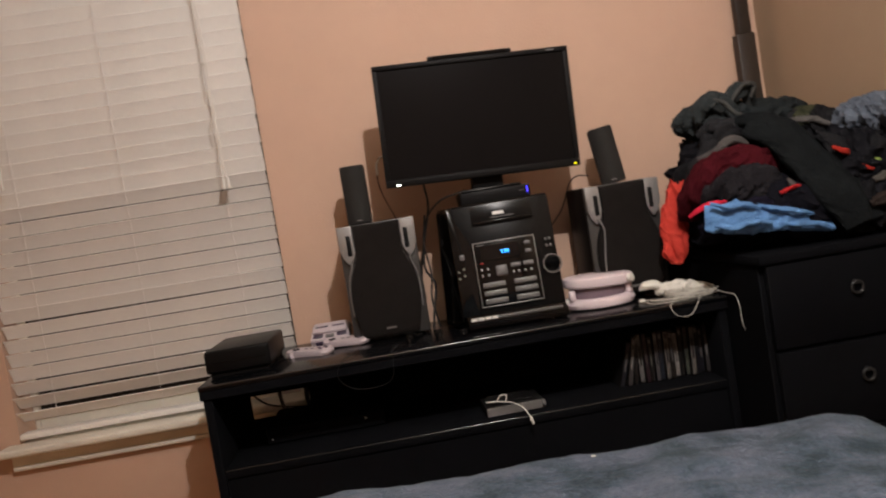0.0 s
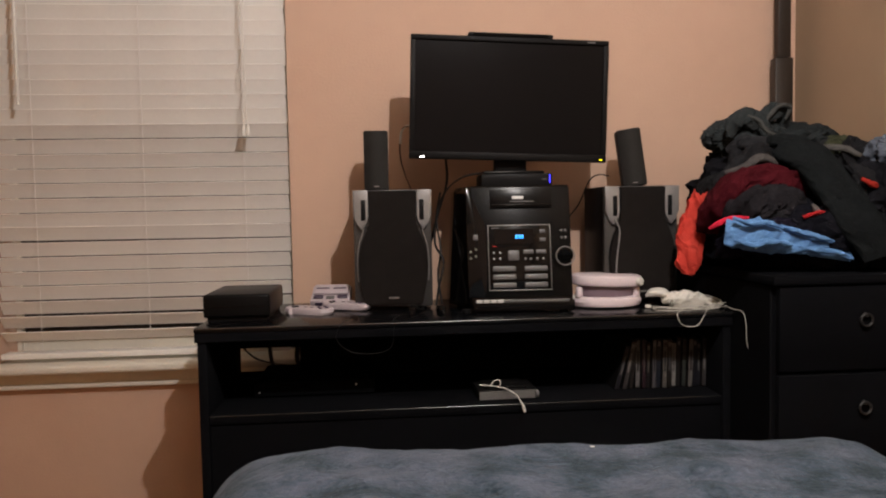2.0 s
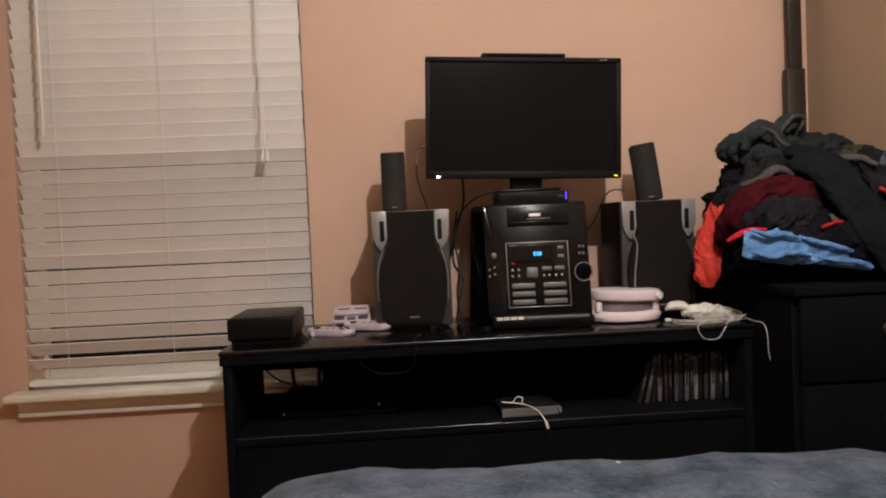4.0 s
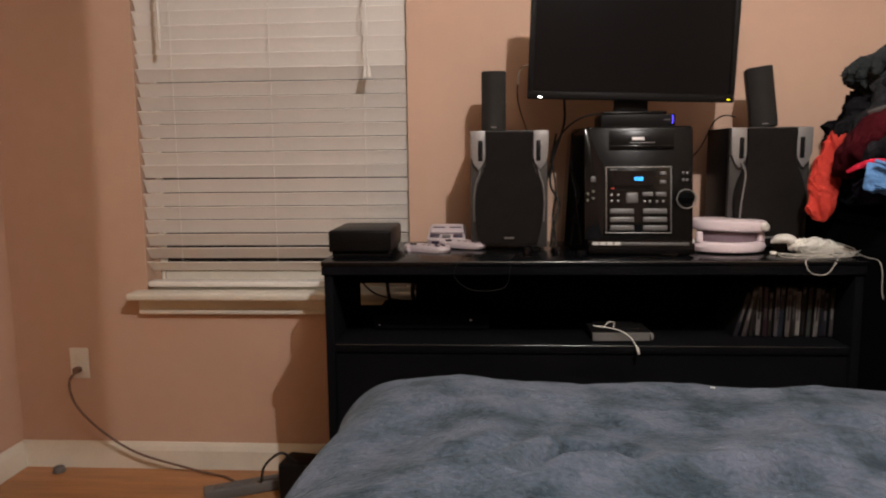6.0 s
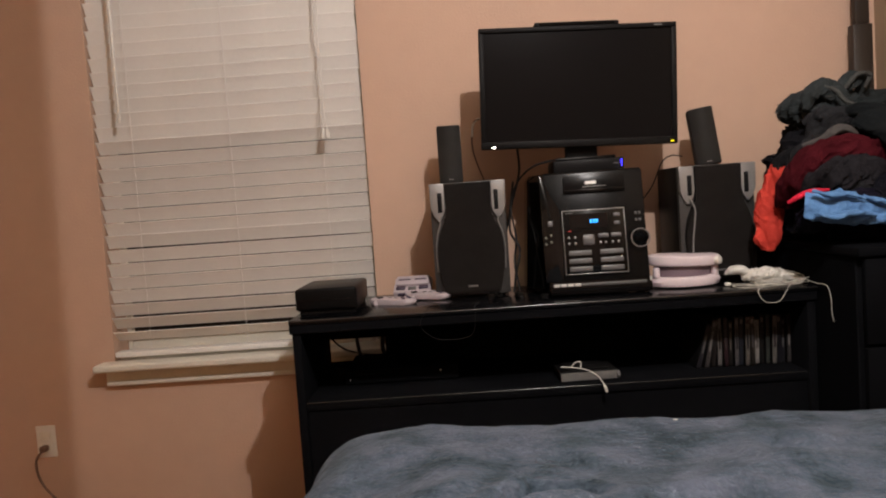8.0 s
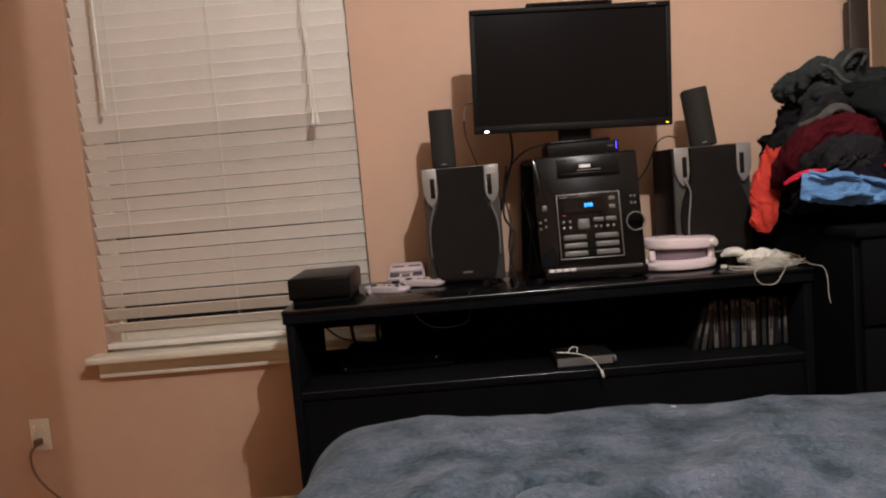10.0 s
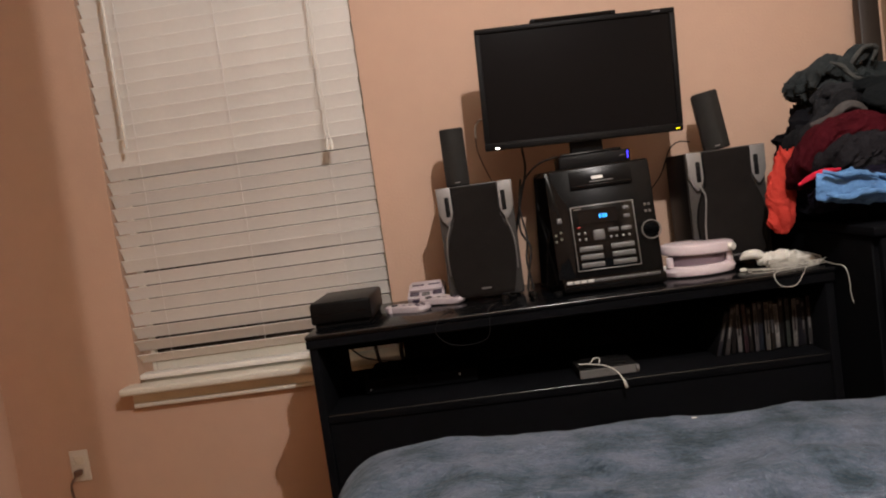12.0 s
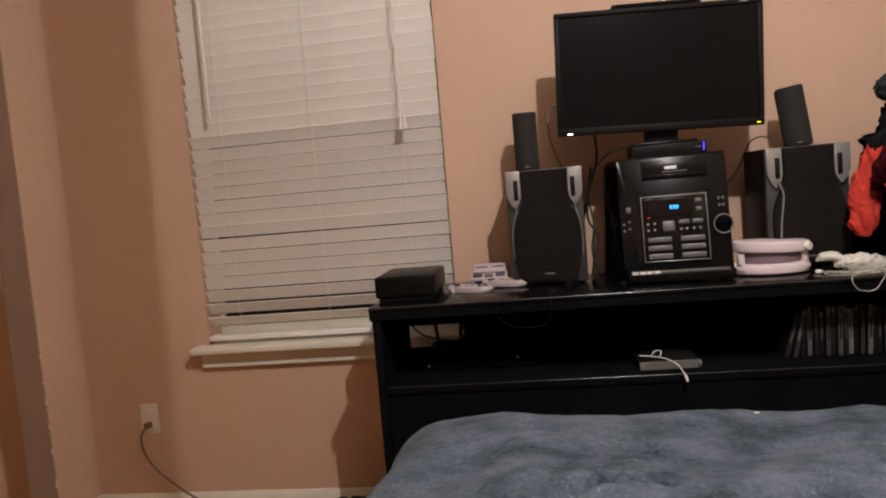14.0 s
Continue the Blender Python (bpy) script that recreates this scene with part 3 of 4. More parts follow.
controller((-0.298, 1.940, SZ + 0.001), (3, 0, -24))
controller((-0.199, 1.992, SZ + 0.006), (7, 0, -16))
gc = thing("controller_cable", (0.003, 0, 0.027), label="thin black controller cable hanging over the stand edge", category="cable")
part("cable", tube([(-0.20, 1.885, 0.777), (-0.17, 1.82, 0.777), (-0.20, 1.745, 0.774), (-0.215, 1.735, 0.735), (-0.17, 1.733, 0.700), (-0.09, 1.735, 0.705), (-0.075, 1.738, 0.755), (-0.075, 1.76, 0.775), (-0.06, 1.83, 0.775)], 0.0010, 8, 6), M_BLKPL, gc)


# ---------------------------------------------------------------- loudspeakers
def loudspeaker(loc, rot, label, strips=True):
    """A cabinet with a silver front, an hourglass grille and two open handles."""
    t = thing("loudspeaker", loc, rot, label, "loudspeaker", "pair of loudspeakers on the stand")
    W, H, D = 0.108, 0.333, 0.20
    part("cabinet", box(-W + 0.004, W - 0.004, 0.018, D, 0.010, H, 0.004, 2), M_BLKPL, t)
    part("front_frame", box(-W, W, 0.0, 0.018, 0.006, H, 0.006, 2), M_FRAME, t)
    half = [(0.078, 0.014), (0.086, 0.050), (0.094, 0.100), (0.095, 0.140), (0.088, 0.180), (0.076, 0.212), (0.066, 0.235), (0.064, 0.285), (0.066, 0.330)]
    sm = spline([(a, 0, z) for a, z in half], 4)
    pts = [(-p.x, p.z) for p in sm] + [(p.x, p.z) for p in reversed(sm)]
    part("grille", extrude_outline(pts, -0.016, 0.0005, bevel=0.005), M_GRILLE, t, "dark brown cloth grille")
    for s in (-1, 1):
        shape = [(0.1085, 0.332), (0.0670, 0.332), (0.0650, 0.262), (0.0700, 0.246), (0.0800, 0.226), (0.0880, 0.224), (0.0980, 0.240), (0.1075, 0.262)]
        h = part("handle", extrude_outline([(s * a, z) for a, z in shape], -0.012, 0.002, bevel=0.003), M_HANDLE, t, "silver handle surround")
        part("handle_slot", box(s * 0.080 - 0.007, s * 0.080 + 0.007, -0.0135, -0.006, 0.248, 0.306, 0.003, 2), M_BLKPL, h)
        if not strips:
            continue
        sw = spline([(s * 0.082, -0.006, 0.236), (s * 0.083, -0.010, 0.215), (s * 0.093, -0.010, 0.183), (s * 0.098, -0.008, 0.14), (s * 0.097, -0.006, 0.08)], 6)
        part("trim_strip", tube(sw, 0.0025, 2, 8), M_SILVER, t)
    part("badge", box(-0.014, 0.014, -0.0185, -0.0155, 0.032, 0.037, 0.0008, 1), M_SILVER, t)
    for sx in (-0.08, 0.08):
        part("foot", rod((sx, 0.03, 0), (sx, 0.03, 0.010), 0.012, seg=14), M_BLKPL, t)
        part("foot", rod((sx, 0.17, 0), (sx, 0.17, 0.010), 0.012, seg=14), M_BLKPL, t)
    return t


loudspeaker((-0.067, 1.972, SZ), (0, 0, 0), "dark loudspeaker with silver frame and cloth grille")
loudspeaker((0.638, 1.965, SZ), (0, 0, 1), "dark loudspeaker beside the stereo and heap of clothes", strips=False)
lead = thing("speaker_lead", (0.638, 1.965, SZ), (0, 0, 1), "pale grey lead hanging down the loudspeaker front", "lead")
part("lead", tube([(-0.082, -0.016, 0.240), (-0.076, -0.020, 0.226), (-0.070, -0.020, 0.205), (-0.073, -0.020, 0.170), (-0.079, -0.020, 0.120), (-0.080, -0.020, 0.060), (-0.075, -0.024, 0.004)], 0.0024, 8, 8), M_HANDLE, lead)


def satellite(loc, rot):
    t = thing("satellite_speaker", loc, rot, "small black upright satellite speaker on a loudspeaker", "speaker", "pair of satellite speakers")
    part("body", box(-0.035, 0.035, 0.012, 0.085, 0, 0.171, 0.006, 2), M_SAT, t)
    b = bmesh.new()
    rings = []
    for k in range(9):
        a = -1 + 2 * k / 8
        rings.append([b.verts.new((0.034 * a, 0.012 - 0.012 * (1 - a * a), z)) for z in (0.004, 0.167)])
    for q, w in zip(rings, rings[1:]):
        b.faces.new((q[0], w[0], w[1], q[1]))
    b.faces.new([q[1] for q in rings] )
    b.faces.new([q[0] for q in rings][::-1])
    part("grille", b, M_SAT, t)
    part("badge", box(-0.007, 0.007, -0.0015, 0.0015, 0.010, 0.013, 0), M_SILVER, t)
    return t


satellite((-0.109, 2.030, SZ + 0.333), (0, 0, 0))
satellite((0.648, 2.030, SZ + 0.3335), (0, -7.5, -14))

# ---------------------------------------------------------------- stereo system
st = thing("stereo_system", (0.272, 1.84, SZ), (0, 0, -3), "black compact stereo with display, buttons and disc drawer", "stereo")


def fy(z):
    """How far back the sloping front lies at a height over the stand."""
    return 0.0 + max(0.0, (z - 0.03)) * 0.15


# the body flares behind a narrower sloping front
b = bmesh.new()
prof = lambda z, hw: [(-0.190, 0.34), (-0.190, 0.16 + z * 0.1), (-0.135, fy(z) + 0.004), (0.132, fy(z) + 0.004), (0.150, 0.16 + z * 0.1), (0.150, 0.34)]
rings = []
for z in (0.008, 0.03, 0.20, 0.325, 0.336):
    s = 1.0 if z < 0.33 else 0.97
    rings.append([b.verts.new((x * s - (0.01 if x < -0.15 else 0) * (z / 0.336) * -2, y, z)) for x, y in prof(z, 0)])
for q, w in zip(rings, rings[1:]):
    for k in range(6):
        b.faces.new((q[k], q[(k + 1) % 6], w[(k + 1) % 6], w[k]))
b.faces.new(rings[0][::-1])
b.faces.new(rings[-1])
part("body", b, M_GLOSS, st, smooth=False)


def on_front(x0, x1, z0, z1, out=0.004, deep=0.004, bevel=0.0015, bm=None):
    """A block that lies on the sloping front."""
    zc = (z0 + z1) / 2
    m = pose((x0 + x1) / 2, fy(zc) + 0.004, zc, -math.degrees(math.atan(0.15)), 0, 0)
    h = (z1 - z0) / 2 / math.cos(math.atan(0.15))
    return box(-(x1 - x0) / 2, (x1 - x0) / 2, -out, deep, -h, h, bevel, 2, m=m, bm=bm)


part("front_panel", on_front(-0.134, 0.131, 0.04, 0.332, 0.003), M_PEWTER, st)
edge = spline([(-0.142, 0, 0.331), (-0.128, 0, 0.300), (-0.111, 0, 0.262), (-0.097, 0, 0.232), (-0.094, 0, 0.180), (-0.094, 0, 0.120), (-0.097, 0, 0.070), (-0.101, 0, 0.042)], 5)
b = extrude_outline([(-0.144, 0.042), (-0.146, 0.331)] + [(p.x, p.z) for p in edge], -0.004, 0.006, bevel=0.0012)
for v in b.verts:
    v.co.y += fy(v.co.z)
part("side_cheek", b, M_GLOSS, st, "glossy black curved side panel")
part("disc_drawer", on_front(-0.082, 0.083, 0.276, 0.324, 0.009, bevel=0.0012), M_PEWTER, st, "glossy disc drawer door")
part("drawer_lip", on_front(-0.080, 0.081, 0.281, 0.285, 0.011, bevel=0.0005), M_GLOSS, st)
part("maker_mark", on_front(-0.023, 0.007, 0.2985, 0.3065, 0.0105, bevel=0.0004), M_LOGO, st)
part("caption_bar", on_front(-0.030, 0.034, 0.291, 0.2935, 0.0105, bevel=0.0002), M_BTN, st)
pan = part("control_panel", on_front(-0.088, 0.088, 0.066, 0.236, 0.007, bevel=0.0012), M_GLOSS, st)
pan.matrix_basis = Matrix.Translation((-0.007, -0.0010, -0.007)) @ Matrix.Diagonal((0.93, 1, 1, 1))
b = on_front(-0.090, 0.090, 0.2345, 0.2375, 0.0095, bevel=0.001)
on_front(-0.090, -0.0875, 0.066, 0.236, 0.0095, bevel=0.001, bm=b)
on_front(0.0875, 0.090, 0.066, 0.236, 0.0095, bevel=0.001, bm=b)
on_front(-0.090, 0.090, 0.0645, 0.0670, 0.0095, bevel=0.001, bm=b)
part("panel_rim", b, M_SILVER, pan, "thin silver rim")
part("display", on_front(-0.070, 0.040, 0.188, 0.226, 0.0085, bevel=0), M_GLOSS, pan)
for k, dx in enumerate((-0.008, 0.001, 0.009)):
    part("display_digit", on_front(dx - 0.003, dx + 0.003, 0.2005, 0.2105, 0.0098, bevel=0.0003), M_LEDC, pan)
for k in range(3):
    for x0 in (-0.078, 0.012):
        part("preset_button", on_front(x0, x0 + 0.066, 0.072 + 0.0215 * k, 0.0855 + 0.0215 * k, 0.012, bevel=0.0025), M_BTN, pan)
part("joystick_pad", on_front(-0.034, -0.001, 0.142, 0.170, 0.0125, bevel=0.004), M_BTN, pan)
for x0 in (0.010, 0.046):
    part("function_button", on_front(x0, x0 + 0.030, 0.160, 0.171, 0.0115, bevel=0.002), M_BTN, pan)
for x0, z0 in ((0.058, 0.214), (0.058, 0.192)):
    part("function_button", on_front(x0, x0 + 0.018, z0, z0 + 0.010, 0.0105, bevel=0.002), M_BTN, pan)
for x0, z0 in ((-0.074, 0.164), (-0.056, 0.164), (-0.074, 0.148), (-0.056, 0.148), (0.016, 0.147), (0.031, 0.147), (0.050, 0.147), (0.067, 0.147)):
    part("small_button", on_front(x0 - 0.003, x0 + 0.003, z0 - 0.003, z0 + 0.003, 0.0115, bevel=0.0012), M_HANDLE, pan)
part("standby_light", on_front(-0.076, -0.066, 0.180, 0.1825, 0.0100, bevel=0.0005), M_LEDR, pan)
part("caption_bar", on_front(-0.080, -0.058, 0.228, 0.2305, 0.0098, bevel=0.0003), M_BTN, pan)
zc = 0.153
kn = rod((0.112, fy(zc) + 0.004, zc), (0.112, fy(zc) - 0.018, zc - 0.006), 0.0235, 0.0215, 28, bevel=0.003)
knob = part("volume_knob", kn, M_GLOSS, st)
b = bmesh.new()
ring_pts = []
for k in range(33):
    a = 2 * math.pi * k / 32
    ring_pts.append((0.112 + 0.0240 * math.cos(a), fy(zc + 0.024 * math.sin(a)) - 0.0165, zc - 0.005 + 0.0240 * math.sin(a)))
part("knob_ring", tube(ring_pts, 0.0016, 2, 8, bm=b), M_SILVER, knob, "thin silver ring")
for k in range(4):
    part("side_button", on_front(0.104 + 0.010 * (k % 2), 0.110 + 0.010 * (k % 2), 0.192 + 0.018 * (k // 2), 0.199 + 0.018 * (k // 2), 0.007, bevel=0.001), M_BTN, st)
for k, (x0, z0) in enumerate(((-0.142, 0.162), (-0.128, 0.168), (-0.142, 0.145), (-0.128, 0.150))):
    part("jack", rod((x0 + 0.005, fy(z0) + 0.004, z0), (x0 + 0.005, fy(z0) - 0.006, z0), 0.0036, seg=12), M_JACK, st)
part("jack_cover", on_front(-0.130, -0.116, 0.190, 0.206, 0.010, bevel=0.003), M_BTN, st)
part("lower_step", box(-0.135, 0.135, -0.012, 0.06, 0.006, 0.034, 0.004, 2), M_GLOSS, st)
# lip coloured dark, keys at its left pale, to imitate a fading reflection
part("silver_lip", box(-0.128, 0.120, -0.0155, -0.008, 0.028, 0.037, 0.003, 2), M_BTN, st, "silver strip, coloured dark where the glint fades")
for k in range(4):
    part("play_key", box(-0.126 + 0.0185 * k, -0.110 + 0.0185 * k, -0.0175, -0.0150, 0.029, 0.0375, 0.001, 1), M_STRIP, st, "silver key with the bulb's glint in its colour")
for x0 in (-0.15, 0.11):
    for y0 in (0.02, 0.30):
        part("foot", rod((x0, y0, 0), (x0, y0, 0.009), 0.012, seg=12), M_BLKPL, st)

# ---------------------------------------------------------------- set-top box, monitor, sensor bar
stb = thing("set_top_box", (0.272, 1.925, SZ + 0.336), (0, 0, -2), "flat black box with a blue light, on the stereo", "set-top box")
part("body", box(-0.095, 0.100, 0, 0.15, 0.0, 0.034, 0.004, 2), M_BLKPL, stb)
part("blue_light", box(0.0915, 0.0935, -0.0025, 0.001, 0.008, 0.030, 0.0008, 1), M_LEDB, stb, "blue glowing light bar")
part("caption_bar", box(0.070, 0.086, -0.0008, 0.001, 0.017, 0.0195, 0), M_BTN, stb)

mon = thing("monitor", (0.268, 1.985, SZ + 0.370), (0, 0, 0), "flat black monitor, switched off, leaning slightly", "monitor")
MM = pose(-0.005, -0.022, 0.2060, 0, 2.0, 0.0)
W2, H2 = 0.2755, 0.1680
part("back_shell", box(-W2 + 0.006, W2 - 0.006, 0.002, 0.040, -H2 + 0.006, H2 - 0.006, 0.012, 2, m=MM), M_BLKPL, mon)
b = box(-W2, W2, -0.012, 0.010, H2 - 0.014, H2, 0.003, 2, m=MM)
box(-W2, W2, -0.012, 0.010, -H2, -H2 + 0.020, 0.003, 2, m=MM, bm=b)
box(-W2, -W2 + 0.014, -0.0115, 0.010, -H2 + 0.02, H2 - 0.014, 0.002, 2, m=MM, bm=b)
box(W2 - 0.014, W2, -0.0115, 0.010, -H2 + 0.02, H2 - 0.014, 0.002, 2, m=MM, bm=b)
bez = part("bezel", b, M_BEZEL, mon)
part("screen", box(-W2 + 0.012, W2 - 0.012, -0.006, 0.004, -H2 + 0.018, H2 - 0.012, 0, m=MM), M_SCREEN, mon)
part("white_light", box(-W2 + 0.029, -W2 + 0.040, -0.0145, -0.010, -H2 + 0.0025, -H2 + 0.006, 0.001, 1, m=MM), M_LEDW, mon, "small bright white light")
part("yellow_light", box(W2 - 0.021, W2 - 0.011, -0.0135, -0.010, -H2 + 0.005, -H2 + 0.0085, 0.001, 1, m=MM), M_LEDY, mon, "small yellow light")
part("maker_mark", box(W2 - 0.062, W2 - 0.040, -0.013, -0.011, H2 - 0.009, H2 - 0.005, 0, m=MM), M_BTN, mon)
part("neck", box(-0.045, 0.045, -0.004, 0.030, 0.004, 0.080, 0.006, 2), M_BLKPL, mon)
part("foot", box(-0.085, 0.085, -0.055, 0.085, 0.0, 0.008, 0.004, 2), M_GLOSS, mon)
part("cable", tube([(-0.262, 0.03, 0.13), (-0.285, 0.035, 0.142), (-0.303, 0.07, 0.130), (-0.305, 0.14, 0.06), (-0.27, 0.20, -0.04), (-0.23, 0.21, -0.13), (-0.22, 0.20, -0.30)], 0.0022, 8, 6), M_BROWNWIRE, mon)
part("cable_plug", tube([(-0.255, 0.025, 0.128), (-0.275, 0.030, 0.141), (-0.292, 0.045, 0.142), (-0.304, 0.075, 0.127), (-0.306, 0.10, 0.10)], 0.0032, 6, 6), M_WHITE, mon, "pale cable plug")
part("cable", tube([(-0.18, 0.03, 0.05), (-0.175, 0.08, -0.02), (-0.20, 0.14, -0.12), (-0.225, 0.18, -0.24), (-0.225, 0.18, -0.365)], 0.0035, 8, 6), M_WIRE, mon)
sb = thing("sensor_bar", (0.272, 1.972, 1.5165), (0, 2.0, 0), "thin black sensor bar on top of the monitor", "sensor bar")
part("bar", box(-0.118, 0.118, -0.016, 0.016, 0.002, 0.014, 0.004, 2), M_BLKPL, sb)
part("front_window", box(-0.105, 0.105, -0.0175, -0.0155, 0.004, 0.011, 0.001, 1), M_GLOSS, sb)
sb.location = (0.263 + 0.166 * math.sin(radians(2.0)), 1.972, 1.374 + 0.1665 * math.cos(radians(2.0)))

cab = thing("hanging_cable", (0, 0, 0.027), label="dark cables hanging between loudspeaker and stereo", category="cable")
part("cable", tube([(0.085, 2.20, 1.10), (0.07, 2.16, 1.03), (0.055, 2.05, 0.95), (0.075, 2.0, 0.90), (0.06, 1.99, 0.83), (0.05, 1.985, 0.776)], 0.0035, 8, 6), M_WIRE, cab)
part("cable", tube([(0.20, 1.99, 1.15), (0.13, 2.02, 1.135), (0.085, 2.08, 1.09), (0.065, 2.10, 1.02), (0.07, 2.03, 0.93), (0.06, 2.02, 0.86), (0.07, 2.01, 0.776)], 0.003, 8, 6), M_WIRE, cab)
cab2 = thing("speaker_cable", (0, 0, 0.027), label="thin dark speaker cable on the wall side", category="cable")
part("cable", tube([(0.60, 2.13, 1.14), (0.57, 2.14, 1.145), (0.545, 2.16, 1.125), (0.52, 2.2, 1.05), (0.46, 2.21, 0.985), (0.41, 2.19, 0.96)], 0.002, 8, 6), M_WIRE, cab2)

# small glossy feet-like pieces in front of the left loudspeaker
for k, (x0, y0) in enumerate(((-0.02, 1.872), (0.055, 1.868))):
    t = thing("cable_clip", (x0, y0, SZ), (0, 0, 20 * k - 10), "small glossy black plug lying on the stand", "plug", "plugs on the stand")
    part("body", box(-0.010, 0.010, -0.016, 0.016, 0, 0.022, 0.005, 2), M_GLOSS, t)
    part("tip", rod((0, -0.016, 0.008), (0, -0.026, 0.006), 0.003, seg=10), M_CHROME, t)
    part("tail", tube([(0, 0.015, 0.014), (0.004, 0.03, 0.016), (0.012, 0.05, 0.006), (0.02, 0.08, 0.004)], 0.003, 6, 6), M_WIRE, t)

# ---------------------------------------------------------------- lilac clamshell gadget
cl = thing("clamshell_gadget", (0.518, 1.921, SZ), (0, 0, 0), "round pale lilac clamshell gadget, slightly open", "gadget")


def disc(z0, z1, r, round_, seg=48, squash=0.78):
    b = bmesh.new()
    prof = [(r - round_, z0), (r - round_ * 0.3, z0 + (z1 - z0) * 0.12), (r, z0 + (z1 - z0) * 0.5), (r - round_ * 0.3, z1 - (z1 - z0) * 0.12), (r - round_, z1)]
    rings = [[b.verts.new((rr * math.cos(2 * math.pi * k / seg), squash * rr * math.sin(2 * math.pi * k / seg), z)) for k in range(seg)] for rr, z in prof]
    for q, w in zip(rings, rings[1:]):
        for k in range(seg):
            b.faces.new((q[k], q[(k + 1) % seg], w[(k + 1) % seg], w[k]))
    b.faces.new(rings[0][::-1])
    b.faces.new(rings[-1])
    return b


part("lower_shell", disc(0.003, 0.031, 0.100, 0.014), M_LILAC, cl)
part("middle", disc(0.029, 0.062, 0.080, 0.008), M_LILAC2, cl, "dusky lilac inner band")
up = part("upper_shell", disc(0.059, 0.088, 0.100, 0.010), M_LILAC, cl)
up.matrix_basis = pose(0, 0, 0, 0, 2.0, 0)
part("hinge_knob", rod((0.070, -0.050, 0.074), (0.079, -0.063, 0.074), 0.011, seg=18, bevel=0.003), M_WHITE, up)
for x0, y0 in ((-0.082, -0.030), (0.076, -0.034)):
    part("hinge", rod((x0, y0, 0.030), (x0, y0, 0.058), 0.010, 0.009, 16, bevel=0.003), M_LILAC, cl)
part("catch", box(-0.104, -0.088, -0.020, 0.004, 0.020, 0.034, 0.003, 2), M_WHITE, cl)
for a in (0.5, 2.0, 3.6, 5.2):
    part("foot", rod((0.07 * math.cos(a), 0.04 * math.sin(a), 0), (0.07 * math.cos(a), 0.04 * math.sin(a), 0.006), 0.006, seg=10), M_BTN, cl)

# white charger and its cables
ch = thing("charger", (0.713, 1.878, SZ), (0, 0, -18), "white plastic charger with a tangle of cable", "charger")
part("body", heap((0.012, 0, 0.018), (0.056, 0.026, 0.017), 31, 0.008, 0.036, 5, flat=0.0005), M_WHITE, ch)
part("head", fabric([(-0.088, 0.004, 0.026), (-0.070, 0.0, 0.036), (-0.045, -0.002, 0.036), (-0.020, 0.0, 0.026)], [0.016, 0.026, 0.028, 0.018], 0.018, 33, 0.002, 0.03, face=(0, -0.4, 1)), M_WHITE, ch)
part("cuff", fabric([(0.050, -0.002, 0.022), (0.072, -0.006, 0.016), (0.092, -0.012, 0.010)], [0.020, 0.018, 0.010], 0.014, 34, 0.002, 0.03, face=(0, -0.4, 1)), M_WHITE, ch)
for k in range(4):
    lift_ = 0.004 + 0.005 * k
    part("cable", tube([(0.060, -0.004, lift_ + 0.008), (0.095 + 0.006 * k, -0.020 - 0.006 * k, lift_), (0.085, -0.055 - 0.010 * k, lift_), (0.030 - 0.010 * k, -0.048 - 0.014 * k, lift_), (-0.020, -0.040 - 0.006 * k, lift_), (0.030, -0.030, lift_ + 0.004), (0.075, -0.018, lift_ + 0.006)], 0.0010, 10, 8), M_WHITEWIRE, ch)
part("cable", tube([(0.07, 0.0, 0.012), (0.10, -0.015, 0.010), (0.085, -0.05, 0.005), (0.03, -0.06, 0.004), (-0.03, -0.075, 0.004), (-0.075, -0.09, 0.005), (-0.06, -0.125, 0.004), (-0.02, -0.135, 0.006), (0.01, -0.10, 0.007), (0.06, -0.075, 0.008), (0.11, -0.05, 0.005)], 0.0010, 10, 8), M_WHITEWIRE, ch)
part("cable", tube([(0.02, 0.02, 0.020), (0.06, 0.01, 0.030), (0.10, -0.03, 0.020), (0.09, -0.075, 0.006), (0.03, -0.09, 0.005), (-0.05, -0.07, 0.006), (-0.085, -0.062, 0.006)], 0.0010, 10, 8), M_WHITEWIRE, ch)
part("cable", tube([(0.05, 0.0, 0.022), (0.09, -0.03, 0.016), (0.118, -0.10, 0.008), (0.136, -0.142, 0.006), (0.142, -0.158, -0.02), (0.143, -0.160, -0.06), (0.148, -0.160, -0.085)], 0.0010, 10, 8), M_WHITEWIRE, ch)
part("plug", box(-0.094, -0.078, -0.067, -0.057, 0.001, 0.010, 0.002, 1), M_WHITE, ch)
to_local = pose(0.713, 1.878, SZ, 0, 0, -18).inverted()
loop = [(0.785, 1.87, 0.785), (0.765, 1.80, 0.7755), (0.70, 1.77, 0.7755), (0.655, 1.752, 0.7755), (0.640, 1.733, 0.765), (0.655, 1.7315, 0.742), (0.690, 1.7325, 0.740), (0.712, 1.736, 0.7655), (0.74, 1.77, 0.7765), (0.80, 1.80, 0.7765)]
part("cable", tube([to_local @ (Vector(q) + Vector((0.005, 0, 0.027))) for q in loop], 0.0010, 10, 8), M_WHITEWIRE, ch)
loop = [(0.640, 1.80, 0.7755), (0.70, 1.795, 0.7755), (0.76, 1.80, 0.780), (0.80, 1.83, 0.782), (0.79, 1.87, 0.790), (0.75, 1.885, 0.802)]
part("cable", tube([to_local @ (Vector(q) + Vector((0.005, 0, 0.027))) for q in loop], 0.0010, 10, 8), M_WHITEWIRE, ch)

